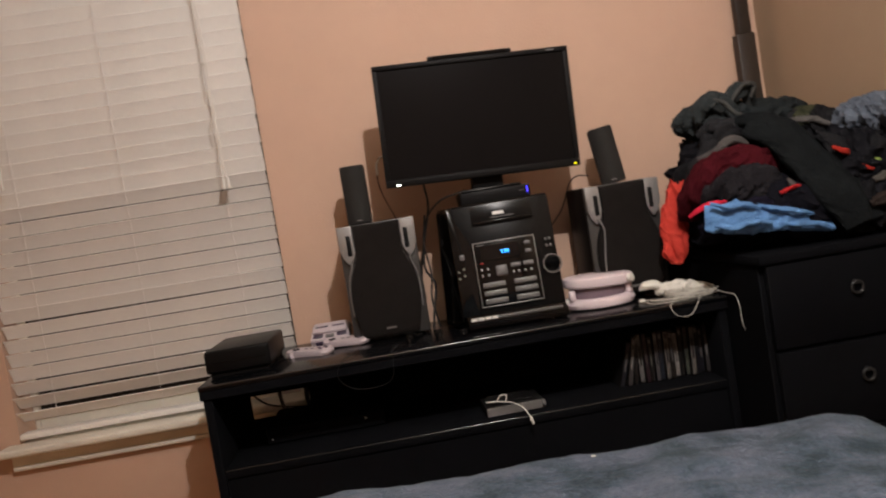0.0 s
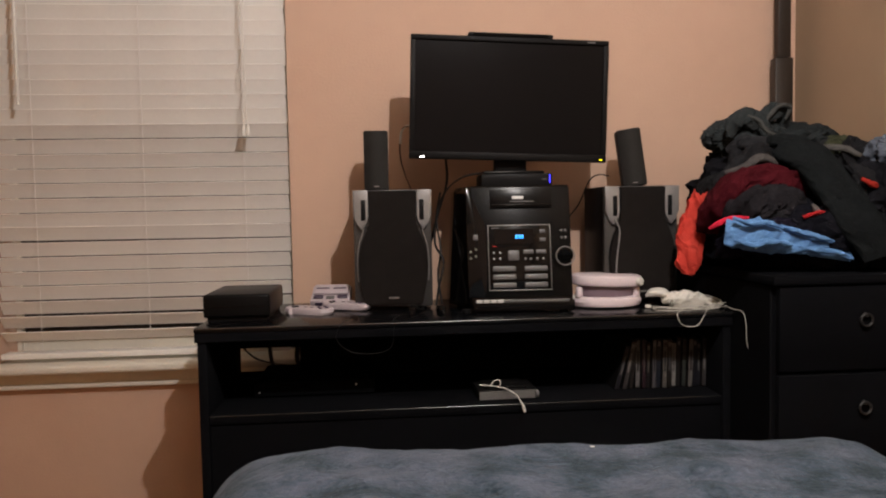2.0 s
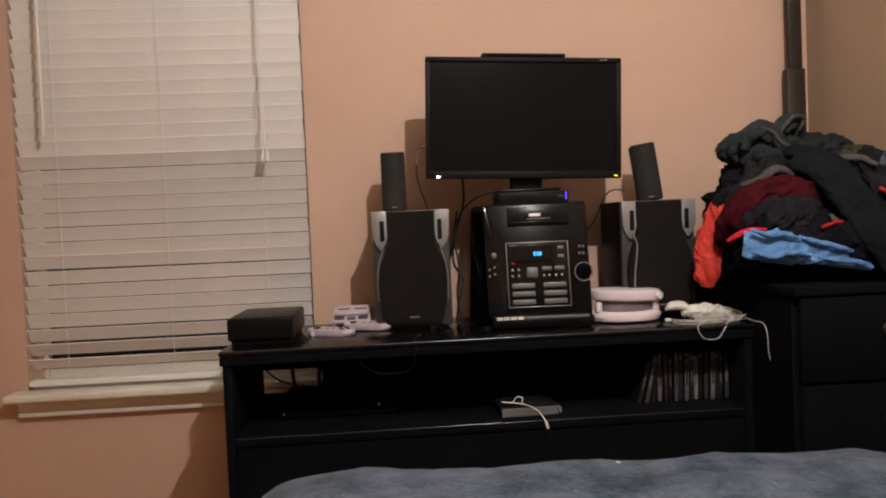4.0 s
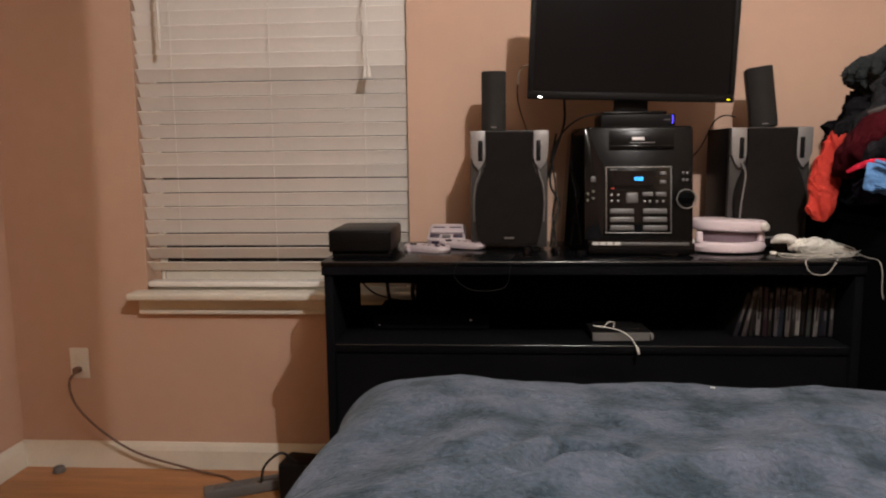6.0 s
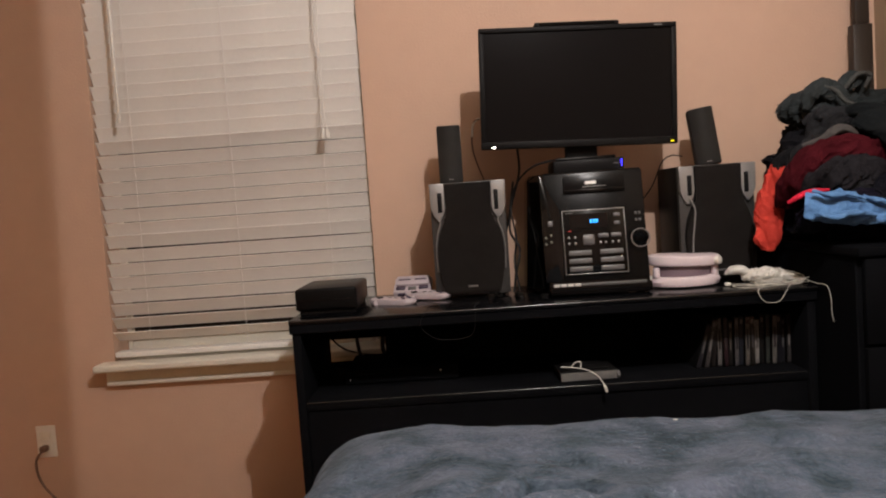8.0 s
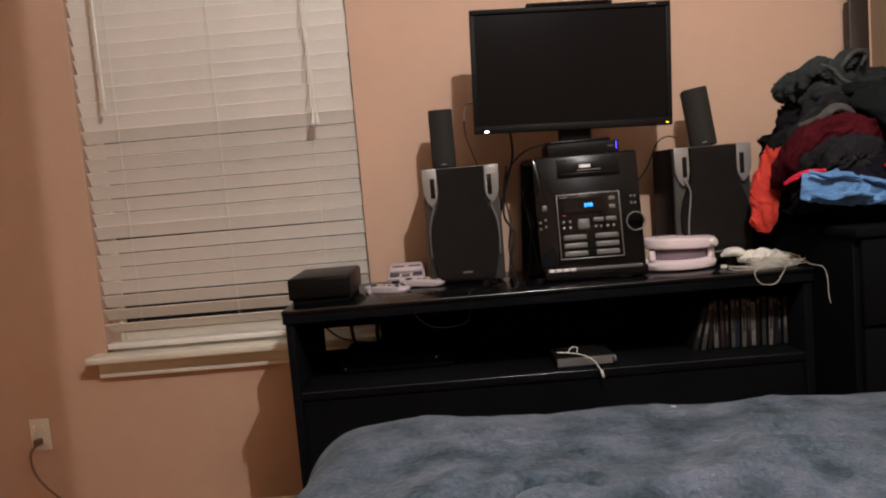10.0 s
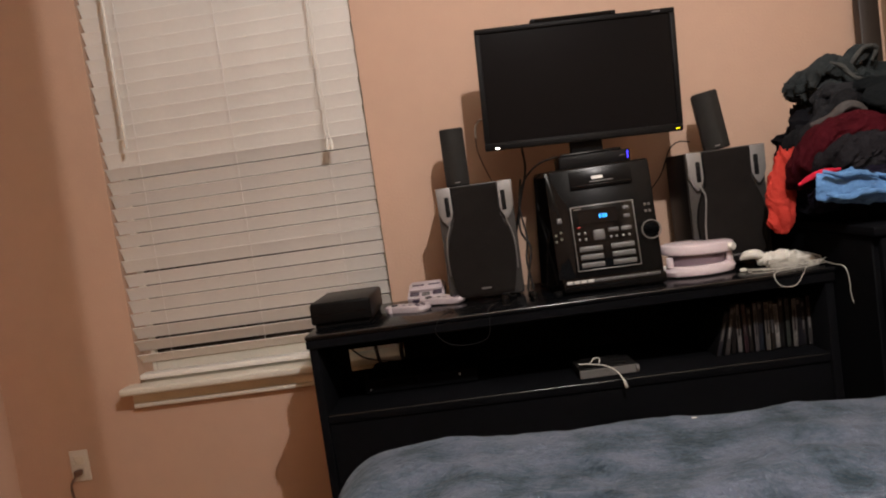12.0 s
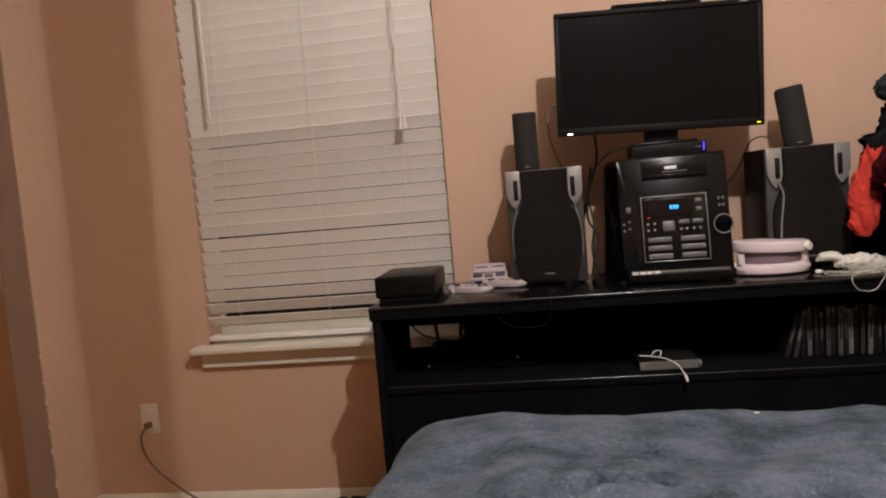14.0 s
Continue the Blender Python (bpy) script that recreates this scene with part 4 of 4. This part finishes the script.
# ---------------------------------------------------------------- dresser, post
DX0, DX1, DY0, DY1, DZ = 0.803, 1.255, 1.56, 2.16, 0.906
dr = thing("dresser", (0, 0, 0), label="black chest of drawers with ring pulls, buried in clothes", category="dresser")
part("carcass", box(DX0, DX1, DY0 + 0.02, DY1, 0.0, DZ - 0.022, 0.003, 1), M_DRESS, dr)
part("top", box(DX0 - 0.006, DX1 + 0.008, DY0 - 0.004, DY1, DZ - 0.022, DZ, 0.004, 2), M_DRESS, dr)
for k in range(4):
    z0 = 0.06 + 0.207 * k
    d = part("drawer", box(DX0 + 0.012, DX1 - 0.012, DY0 + 0.002, DY0 + 0.02, z0, z0 + 0.199, 0.004, 2), M_DRESS, dr)
    zc = z0 + 0.118
    ring = [(1.022 + 0.014 * math.cos(2 * math.pi * i / 24), DY0 - 0.006, zc + 0.014 * math.sin(2 * math.pi * i / 24)) for i in range(25)]
    part("ring_pull", tube(ring, 0.0032, 2, 8), M_PULL, d, "dull metal ring pull")
    part("pull_plate", rod((1.022, DY0 + 0.003, zc + 0.012), (1.022, DY0 - 0.008, zc + 0.012), 0.005, seg=12), M_PULL, d)

post = thing("corner_post", (1.226, 2.205, 0), label="dark brown wooden post standing in the room corner", category="post")
part("upper_post", box(-0.052, -0.008, -0.014, 0.012, 1.539, 2.30, 0.004, 2), M_POST, post)
part("lower_post", box(-0.062, -0.002, -0.018, 0.016, 0.0, 1.539, 0.004, 2), M_POST, post)


# ---------------------------------------------------------------- heap of clothes
HEAP_X, HEAP_Z = -0.034, 0.036


def garment(name, bm, color, label, category, var=0.3, bump=0.45):
    ob = part(name, bm, cloth("cloth_" + name, color, var, bump=bump), None)
    ob.location = (HEAP_X, 0, HEAP_Z)
    return tagged(ob, label, category, "heap of clothes on the dresser")


rnd = random.Random(21)
garment("folded_clothes", heap((1.05, 1.88, 0.955), (0.22, 0.26, 0.10), 1, 0.028, 0.09, flat=DZ - HEAP_Z + 0.001), (0.007, 0.007, 0.010), "crumpled dark clothes at the bottom of the heap", "clothes")
garment("dark_sweater", heap((1.04, 1.95, 1.07), (0.20, 0.19, 0.115), 2, 0.032, 0.085), (0.008, 0.008, 0.010), "crumpled dark grey sweater in the heap", "sweater")
garment("dark_jacket", heap((0.982, 1.93, 1.150), (0.092, 0.15, 0.082), 9, 0.024, 0.06), (0.011, 0.011, 0.012), "crumpled dark jacket in the heap", "jacket")
hood = thing("grey_hoodie", (HEAP_X, 0, HEAP_Z), label="crumpled grey hoodie thrown on top of the heap", category="hoodie", group="heap of clothes on the dresser")
M_HOOD = cloth("cloth_hoodie", (0.026, 0.030, 0.031), 0.35)
part("body", heap((0.94, 1.92, 1.225), (0.092, 0.09, 0.040), 4, 0.016, 0.06), M_HOOD, hood)
part("hood", fabric([(0.865, 1.83, 1.215), (0.872, 1.825, 1.250), (0.905, 1.82, 1.268), (0.935, 1.825, 1.240), (0.93, 1.84, 1.205)], [0.022, 0.034, 0.04, 0.034, 0.02], 0.026, 14, 0.006, 0.03), M_HOOD, hood)
M_RIM = cloth("cloth_hood_rim", (0.055, 0.056, 0.053), 0.3)
part("collar", fabric([(0.945, 1.83, 1.225), (0.955, 1.825, 1.262), (0.990, 1.83, 1.285), (1.022, 1.845, 1.280), (1.02, 1.86, 1.240), (0.985, 1.85, 1.215)], [0.018, 0.034, 0.040, 0.036, 0.03, 0.016], 0.010, 16, 0.005, 0.03), M_HOOD, hood)
part("hood_rim", fabric([(0.950, 1.818, 1.232), (0.962, 1.812, 1.268), (0.995, 1.815, 1.296), (1.030, 1.828, 1.292), (1.018, 1.83, 1.262)], [0.006, 0.009, 0.009, 0.010, 0.006], 0.008, 71, 0.002, 0.03), M_RIM, hood, "paler grey hood edge")
part("hood_rim", fabric([(0.900, 1.805, 1.270), (0.925, 1.797, 1.255), (0.945, 1.790, 1.225), (0.972, 1.785, 1.215)], [0.006, 0.010, 0.010, 0.006], 0.008, 72, 0.002, 0.03), M_RIM, hood, "paler grey hood edge")
part("fold", fabric([(0.92, 1.83, 1.285), (0.935, 1.815, 1.262), (0.95, 1.805, 1.225), (0.975, 1.80, 1.19)], [0.022, 0.034, 0.030, 0.018], 0.022, 17, 0.004, 0.03), M_HOOD, hood)
garment("charcoal_shirt", heap((1.065, 1.93, 1.198), (0.135, 0.14, 0.050), 6, 0.018, 0.08), (0.016, 0.019, 0.020), "spread charcoal shirt on top of the heap", "shirt")
garment("maroon_shirt", fabric([(0.790, 1.80, 0.965), (0.795, 1.765, 1.02), (0.835, 1.735, 1.085), (0.90, 1.715, 1.100), (0.97, 1.72, 1.080), (1.03, 1.75, 1.03)], [0.06, 0.06, 0.045, 0.055, 0.07, 0.06], 0.05, 7, 0.013, 0.045, n=18, seg=60), (0.045, 0.005, 0.008), "crumpled maroon shirt in the heap", "shirt", 0.4)
garment("grey_shirt", fabric([(0.81, 1.735, 0.99), (0.85, 1.705, 1.03), (0.905, 1.70, 1.045), (0.945, 1.70, 1.03), (0.99, 1.71, 0.99)], [0.06, 0.075, 0.085, 0.08, 0.05], 0.05, 8, 0.016, 0.04, n=18, seg=60), (0.014, 0.013, 0.015), "crumpled grey shirt in the heap", "shirt", 0.4)
garment("navy_shirt", fabric([(0.80, 1.76, 0.925), (0.87, 1.70, 0.955), (0.97, 1.68, 0.955), (1.07, 1.66, 0.92)], [0.05, 0.08, 0.09, 0.07], 0.07, 18, 0.013, 0.05, n=18, seg=60), (0.008, 0.007, 0.013), "dark navy shirt under the folded blue one", "shirt")
trs = thing("charcoal_trousers", (HEAP_X, 0, HEAP_Z), label="charcoal trousers hanging down the front of the heap", category="trousers", group="heap of clothes on the dresser")
M_TRS = cloth("cloth_trousers", (0.0078, 0.0090, 0.0097), 0.3, 20)
part("leg", fabric([(0.96, 1.76, 1.185), (1.005, 1.70, 1.145), (1.045, 1.64, 1.06), (1.075, 1.595, 0.975), (1.095, 1.57, 0.905)], [0.07, 0.09, 0.10, 0.10, 0.09], 0.042, 3, 0.007, 0.07, n=18, seg=60), M_TRS, trs)
part("waistband", fabric([(0.935, 1.79, 1.195), (0.965, 1.765, 1.200), (1.01, 1.745, 1.190), (1.05, 1.74, 1.165)], [0.022, 0.030, 0.030, 0.022], 0.022, 19, 0.003, 0.04), M_TRS, trs)
part("second_leg", fabric([(1.05, 1.76, 1.15), (1.10, 1.68, 1.08), (1.135, 1.62, 0.99), (1.15, 1.585, 0.91)], [0.07, 0.09, 0.09, 0.08], 0.04, 20, 0.010, 0.06, n=18, seg=60), M_TRS, trs)
garment("grey_sleeve", fabric([(0.815, 1.76, 1.118), (0.855, 1.74, 1.128), (0.885, 1.73, 1.150), (0.92, 1.73, 1.145), (0.945, 1.735, 1.115)], [0.010, 0.016, 0.018, 0.018, 0.012], 0.016, 13, 0.003, 0.03), (0.060, 0.056, 0.054), "pale grey sleeve folded across the heap", "sleeve")
garment("orange_shirt", fabric([(0.812, 1.835, 1.103), (0.790, 1.84, 1.060), (0.764, 1.84, 0.985), (0.758, 1.84, 0.916), (0.752, 1.838, 0.868), (0.748, 1.838, 0.852)], [0.013, 0.039, 0.056, 0.060, 0.046, 0.022], 0.024, 5, 0.009, 0.036, n=20, seg=60), (0.52, 0.050, 0.036), "bright orange shirt hanging off the heap", "shirt", 0.12)
blue = thing("blue_shirt", (HEAP_X, 0, HEAP_Z), label="folded light blue shirt at the front of the heap", category="shirt", group="heap of clothes on the dresser")
M_BLUE = cloth("cloth_blue_shirt", (0.095, 0.205, 0.40), 0.25)
part("body", fabric([(0.768, 1.665, 0.968), (0.83, 1.640, 0.960), (0.91, 1.625, 0.944), (0.98, 1.615, 0.925), (1.05, 1.605, 0.907)], [0.062, 0.070, 0.050, 0.040, 0.020], 0.028, 11, 0.012, 0.055, n=24, seg=60), M_BLUE, blue)
for k, (pts, w) in enumerate((
        ([(0.775, 1.640, 1.005), (0.81, 1.618, 0.992), (0.845, 1.610, 0.992), (0.88, 1.606, 0.978)], 0.012),
        ([(0.775, 1.632, 0.952), (0.81, 1.610, 0.942), (0.85, 1.603, 0.948), (0.90, 1.600, 0.940)], 0.014),
        ([(0.88, 1.615, 0.985), (0.915, 1.602, 0.970), (0.955, 1.598, 0.958), (1.00, 1.594, 0.945)], 0.012),
        ([(0.92, 1.604, 0.935), (0.965, 1.595, 0.925), (1.01, 1.590, 0.918), (1.045, 1.588, 0.905)], 0.011))):
    part("fold", fabric(pts, [w * 0.5, w, w, w * 0.4], w * 1.1, 70 + k, 0.004, 0.03, n=10, seg=24), M_BLUE, blue)
garment("pink_cuff", fabric([(0.745, 1.70, 0.978), (0.785, 1.685, 0.998), (0.835, 1.675, 1.004)], [0.007, 0.011, 0.006], 0.010, 21, 0.003, 0.03), (0.50, 0.02, 0.045), "bright pink cuff sticking out of the heap", "cuff")
garment("red_cuff", fabric([(0.955, 1.645, 1.003), (0.985, 1.635, 1.014), (1.015, 1.63, 1.011)], [0.006, 0.010, 0.005], 0.008, 22, 0.003, 0.02), (0.36, 0.018, 0.020), "red cuff sticking out of the heap", "cuff")
garment("red_sock", fabric([(1.085, 1.62, 1.092), (1.105, 1.615, 1.082), (1.12, 1.612, 1.072)], [0.006, 0.010, 0.006], 0.008, 23, 0.004, 0.02), (0.30, 0.024, 0.016), "red sock tucked in the heap", "sock")
garment("red_sock", fabric([(1.125, 1.585, 1.045), (1.14, 1.58, 1.035), (1.155, 1.58, 1.025)], [0.006, 0.010, 0.006], 0.008, 24, 0.004, 0.02), (0.30, 0.024, 0.016), "red sock tucked in the heap", "sock")
garment("black_shirt", heap((1.165, 1.75, 1.06), (0.085, 0.14, 0.12), 12, 0.03, 0.07), (0.010, 0.010, 0.011), "crumpled black shirt in the heap", "shirt")
garment("black_trousers", heap((1.165, 1.70, 0.95), (0.08, 0.12, 0.085), 15, 0.02, 0.07, flat=DZ - HEAP_Z + 0.001), (0.008, 0.008, 0.009), "crumpled black trousers in the heap", "trousers")
garment("dark_fleece", heap((1.195, 1.66, 1.03), (0.085, 0.09, 0.13), 44, 0.024, 0.07), (0.009, 0.009, 0.011), "crumpled black fleece against the side wall", "fleece")
garment("pale_sleeve", fabric([(1.05, 1.74, 1.178), (1.09, 1.70, 1.172), (1.13, 1.68, 1.150)], [0.012, 0.018, 0.010], 0.014, 25, 0.003, 0.03), (0.07, 0.066, 0.062), "pale grey sleeve in the heap", "sleeve")
garment("light_blue_shirt", heap((1.205, 1.63, 1.158), (0.068, 0.07, 0.034), 26, 0.016, 0.04), (0.085, 0.10, 0.125), "pale blue-grey shirt on the heap", "shirt")
garment("olive_cap", heap((1.145, 1.80, 1.178), (0.045, 0.06, 0.028), 27, 0.01, 0.04), (0.035, 0.038, 0.022), "olive green cap on the heap", "cap")
garment("green_strap", fabric([(1.155, 1.575, 1.050), (1.172, 1.572, 1.042), (1.188, 1.572, 1.030)], [0.005, 0.007, 0.005], 0.006, 61, 0.001, 0.03), (0.30, 0.42, 0.10), "pale green strap in the heap", "strap")
garment("grey_sock", fabric([(1.150, 1.58, 1.000), (1.172, 1.572, 1.012), (1.195, 1.572, 1.040), (1.215, 1.58, 1.050)], [0.014, 0.020, 0.024, 0.014], 0.020, 62, 0.004, 0.03), (0.085, 0.080, 0.072), "crumpled pale grey sock in the heap", "sock")
garment("brown_sock", fabric([(1.13, 1.575, 0.945), (1.165, 1.568, 0.955), (1.20, 1.57, 0.945)], [0.016, 0.026, 0.016], 0.022, 63, 0.004, 0.03), (0.020, 0.015, 0.013), "dark brown sock in the heap", "sock")
garment("pale_collar", fabric([(0.985, 1.655, 1.035), (0.995, 1.645, 1.010), (1.008, 1.64, 0.985)], [0.008, 0.014, 0.008], 0.010, 64, 0.003, 0.03), (0.075, 0.066, 0.062), "pale collar poking out of the heap", "collar")
# loose sleeves and shirt tails that crease the heap
for k, (pts, w, c) in enumerate((
        ([(0.79, 1.80, 1.045), (0.82, 1.775, 1.10), (0.86, 1.77, 1.14), (0.90, 1.79, 1.16)], 0.034, 0.015),
        ([(0.83, 1.80, 1.09), (0.87, 1.785, 1.145), (0.91, 1.78, 1.175), (0.97, 1.79, 1.165)], 0.036, 0.013),
        ([(0.86, 1.84, 1.18), (0.90, 1.81, 1.20), (0.95, 1.79, 1.19), (1.00, 1.79, 1.155)], 0.032, 0.018),
        ([(0.895, 1.86, 1.225), (0.885, 1.83, 1.175), (0.865, 1.81, 1.125), (0.82, 1.79, 1.075)], 0.034, 0.014),
        ([(1.04, 1.83, 1.205), (1.09, 1.80, 1.195), (1.14, 1.77, 1.165), (1.19, 1.73, 1.12)], 0.032, 0.016),
        ([(1.09, 1.68, 1.13), (1.13, 1.64, 1.09), (1.17, 1.62, 1.03), (1.19, 1.60, 0.96)], 0.040, 0.012),
        ([(0.775, 1.85, 1.04), (0.785, 1.84, 1.075), (0.81, 1.82, 1.10), (0.85, 1.81, 1.11)], 0.026, 0.010),
        ([(0.80, 1.72, 0.94), (0.88, 1.69, 0.995), (0.95, 1.68, 1.0), (1.02, 1.67, 0.965)], 0.030, 0.012),
        ([(0.83, 1.72, 1.055), (0.88, 1.70, 1.075), (0.93, 1.70, 1.07), (0.97, 1.71, 1.045)], 0.022, 0.020))):
    garment("dark_sleeve", fabric(pts, [w * 0.6, w, w * 1.1, w * 0.7], w * 0.7, 40 + k, 0.006, 0.035, n=14, seg=44), (c, c, c * 1.1), "twisted dark sleeve in the heap", "sleeve", 0.35)

# ---------------------------------------------------------------- bed
bed = thing("bed", (0, 0, 0), label="bed covered with a plush blue-grey blanket", category="bed")
BX0, BX1, BY0, BY1, BZ = -0.397, 0.83, -0.95, 1.295, 0.653
part("mattress", box(BX0 + 0.05, BX1 - 0.05, BY0, BY1 - 0.05, 0.28, BZ - 0.03, 0.05, 3), M_MATT, bed)
part("bed_base", box(BX0 + 0.06, BX1 - 0.06, BY0 + 0.02, BY1 - 0.07, 0.06, 0.28, 0.01, 2), M_DRESS, bed)
for x0 in (BX0 + 0.1, BX1 - 0.1):
    for y0 in (BY0 + 0.1, BY1 - 0.14):
        part("leg", rod((x0, y0, 0), (x0, y0, 0.062), 0.025, seg=14), M_DRESS, bed)
blk = bmesh.new()
NX, NY = 220, 300


def lift(u, lo, hi, r, drop):
    """Across: place and height of a cover that rolls over both edges and hangs."""
    if u < lo:
        s = lo - u
        a = min(s / r, math.pi / 2)
        return lo - r * math.sin(a), -(r * (1 - math.cos(a))) - max(0, s - r * math.pi / 2)
    if u > hi:
        s = u - hi
        a = min(s / r, math.pi / 2)
        return hi + r * math.sin(a), -(r * (1 - math.cos(a))) - max(0, s - r * math.pi / 2)
    return u, 0.0


# deep creases of the blanket: depth, half width, line on the bed
FOLDS = [
    (0.030, 0.020, [(-0.10, 0.80), (-0.06, 0.84), (-0.02, 0.88), (0.04, 0.88), (0.07, 0.86)]),
    (0.013, 0.024, [(-0.23, 0.84), (-0.16, 0.85), (-0.08, 0.88)]),
    (0.016, 0.030, [(0.35, 1.07), (0.38, 1.03), (0.43, 1.00)]),
    (0.010, 0.026, [(0.01, 1.06), (0.06, 1.02), (0.09, 0.98)]),
    (0.013, 0.020, [(0.13, 0.85), (0.18, 0.83), (0.25, 0.85), (0.31, 0.87)]),
    (0.007, 0.018, [(-0.10, 1.14), (-0.07, 1.09)]),
]


def crease(x, y):
    """Hollow along each crease, with the cloth pushed up beside it."""
    out = 0.0
    for depth, half, line in FOLDS:
        near, at = 9.0, 0.0
        for i, ((ax, ay), (bx, by)) in enumerate(zip(line, line[1:])):
            dx, dy = bx - ax, by - ay
            t = min(1.0, max(0.0, ((x - ax) * dx + (y - ay) * dy) / (dx * dx + dy * dy)))
            gone = math.hypot(x - ax - t * dx, y - ay - t * dy)
            if gone < near:
                near, at = gone, (i + t) / (len(line) - 1)
        if near < 4 * half:
            fade = min(1.0, 4 * at + 0.15, 4 * (1 - at) + 0.15)
            out += depth * fade * (0.45 * math.exp(-((near - 1.7 * half) / half) ** 2) - math.exp(-(near / half) ** 2))
    return out


grid = []
for i in range(NX + 1):
    row = []
    u = BX0 - 0.38 + (BX1 - BX0 + 0.76) * i / NX
    for j in range(NY + 1):
        v = BY0 - 0.10 + (BY1 - BY0 + 0.46) * j / NY
        x, dz1 = lift(u, BX0 + 0.10, BX1 - 0.13, 0.10 if u < 0 else 0.13, 0.4)
        y, dz2 = lift(v, BY0 - 0.2, BY1 - 0.09, 0.09, 0.4)
        z = max(BZ + dz1 + dz2 + 0.009 * math.exp(-((u + 0.22) / 0.13) ** 2) - 0.013 * min(1.0, max(0.0, (u - 0.12) / 0.35)), 0.16)
        q = Vector((u, v, 0.3))
        calm = 0.32 + 0.68 * min(1.0, max(0.0, (1.22 - v) / 0.25))
        long_fold = 1 - abs(noise.noise(Vector((u * 1.6 + v * 1.1 + 0.5 * noise.noise(q * 2.2), v * 3.4 - u * 2.0, 4.2)))) * 2.6
        cross = 1 - abs(noise.noise(Vector((u * 4.5 - v * 2.5, v * 2.0 + u * 1.2, 8.8)))) * 2.6
        fold = calm * (0.012 * noise.noise(q * 3.1) + 0.025 * max(-0.6, long_fold) + 0.007 * max(-0.6, cross)) + 0.0045 * noise.noise(q * 11) + 0.0018 * noise.noise(q * 38)
        fold += crease(x, y)
        edge = 0.010 * noise.noise(Vector((u * 6, v * 6, 7.7)))
        if dz2 < -0.02:
            y += 0.014 * math.sin(u * 21 + 2 * noise.noise(q * 2)) * min(1, -dz2 * 6)
        if dz1 < -0.02:
            x += 0.014 * math.sin(v * 19 + 2 * noise.noise(q * 2)) * min(1, -dz1 * 6)
        row.append(blk.verts.new((x + edge, y + edge, z + fold + 0.008 * noise.noise(Vector((u * 1.3, v * 1.3, 1))))))
    grid.append(row)
for i in range(NX):
    for j in range(NY):
        blk.faces.new((grid[i][j], grid[i + 1][j], grid[i + 1][j + 1], grid[i][j + 1]))
blanket = tagged(part("blanket", blk, M_BED, None), "plush blue-grey blanket spread over the bed", "blanket")
sol = blanket.modifiers.new("thickness", "SOLIDIFY")
sol.thickness, sol.offset = 0.012, -1
scrap = thing("paper_scrap", (0.264, 1.210, 0.648), label="tiny white scrap lying on the blanket", category="scrap")
part("scrap", box(-0.006, 0.006, -0.004, 0.004, 0, 0.006, 0.002, 1), M_WHITE, scrap)

# ---------------------------------------------------------------- ceiling light
fix = thing("ceiling_light", (LAMP.x, LAMP.y, 0), label="ceiling light with a round metal base", category="ceiling light")
part("base", rod((0, 0, CEIL_Z), (0, 0, CEIL_Z - 0.03), 0.11, 0.10, 32, bevel=0.004), M_TRIM, fix)
part("socket", rod((0, 0, CEIL_Z - 0.03), (0, 0, CEIL_Z - 0.075), 0.022, seg=18), M_TRIM, fix)

# unseen half-transparent strip, added only to shade the wall beside the window
M_SHEER = mat("half_clear_shade", (0.30, 0.27, 0.24), 0.95, var=0.1, scale=30)
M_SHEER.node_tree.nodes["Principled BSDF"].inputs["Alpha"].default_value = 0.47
sheer = thing("added_shade_strip", (-0.344, 0.995, 0), label="unseen half-transparent strip added to shade the wall", category="cloth strip")
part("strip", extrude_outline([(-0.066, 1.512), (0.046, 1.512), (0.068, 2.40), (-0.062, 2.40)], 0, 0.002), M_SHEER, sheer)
# added rail that only carries the unseen strip
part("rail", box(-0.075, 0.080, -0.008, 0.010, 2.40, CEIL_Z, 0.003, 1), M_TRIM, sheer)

# ---------------------------------------------------------------- floor planks
pl_len, pl_w = 1.22, 0.128
shared = {}
rnd = random.Random(11)
k = 0
y = WALL_Y
row = 0
while y > 0.7:
    y0 = y - pl_w
    x = -2.6 - rnd.uniform(0.0, 0.9)
    while x < RIGHT_X:
        x0, x1 = max(x, -2.6), min(x + pl_len, RIGHT_X)
        if x1 - x0 > 0.03:
            key = round(x1 - x0, 3)
            if key not in shared:
                bm_ = box(0, x1 - x0 - 0.0012, 0, pl_w - 0.0012, -0.008, 0, 0.0012, 1)
                ob = part("plank", bm_, M_WOODF, floor_ob)
                shared[key] = ob.data
            else:
                ob = new("plank", shared[key])
                ob.parent = floor_ob
            ob.location = (x0, y0, 0)
        x += pl_len
    y = y0
    row += 1
rest = part("floor_boards", box(-2.6, RIGHT_X, BACK_Y, y, -0.008, 0.0, 0), M_WOODF, floor_ob)
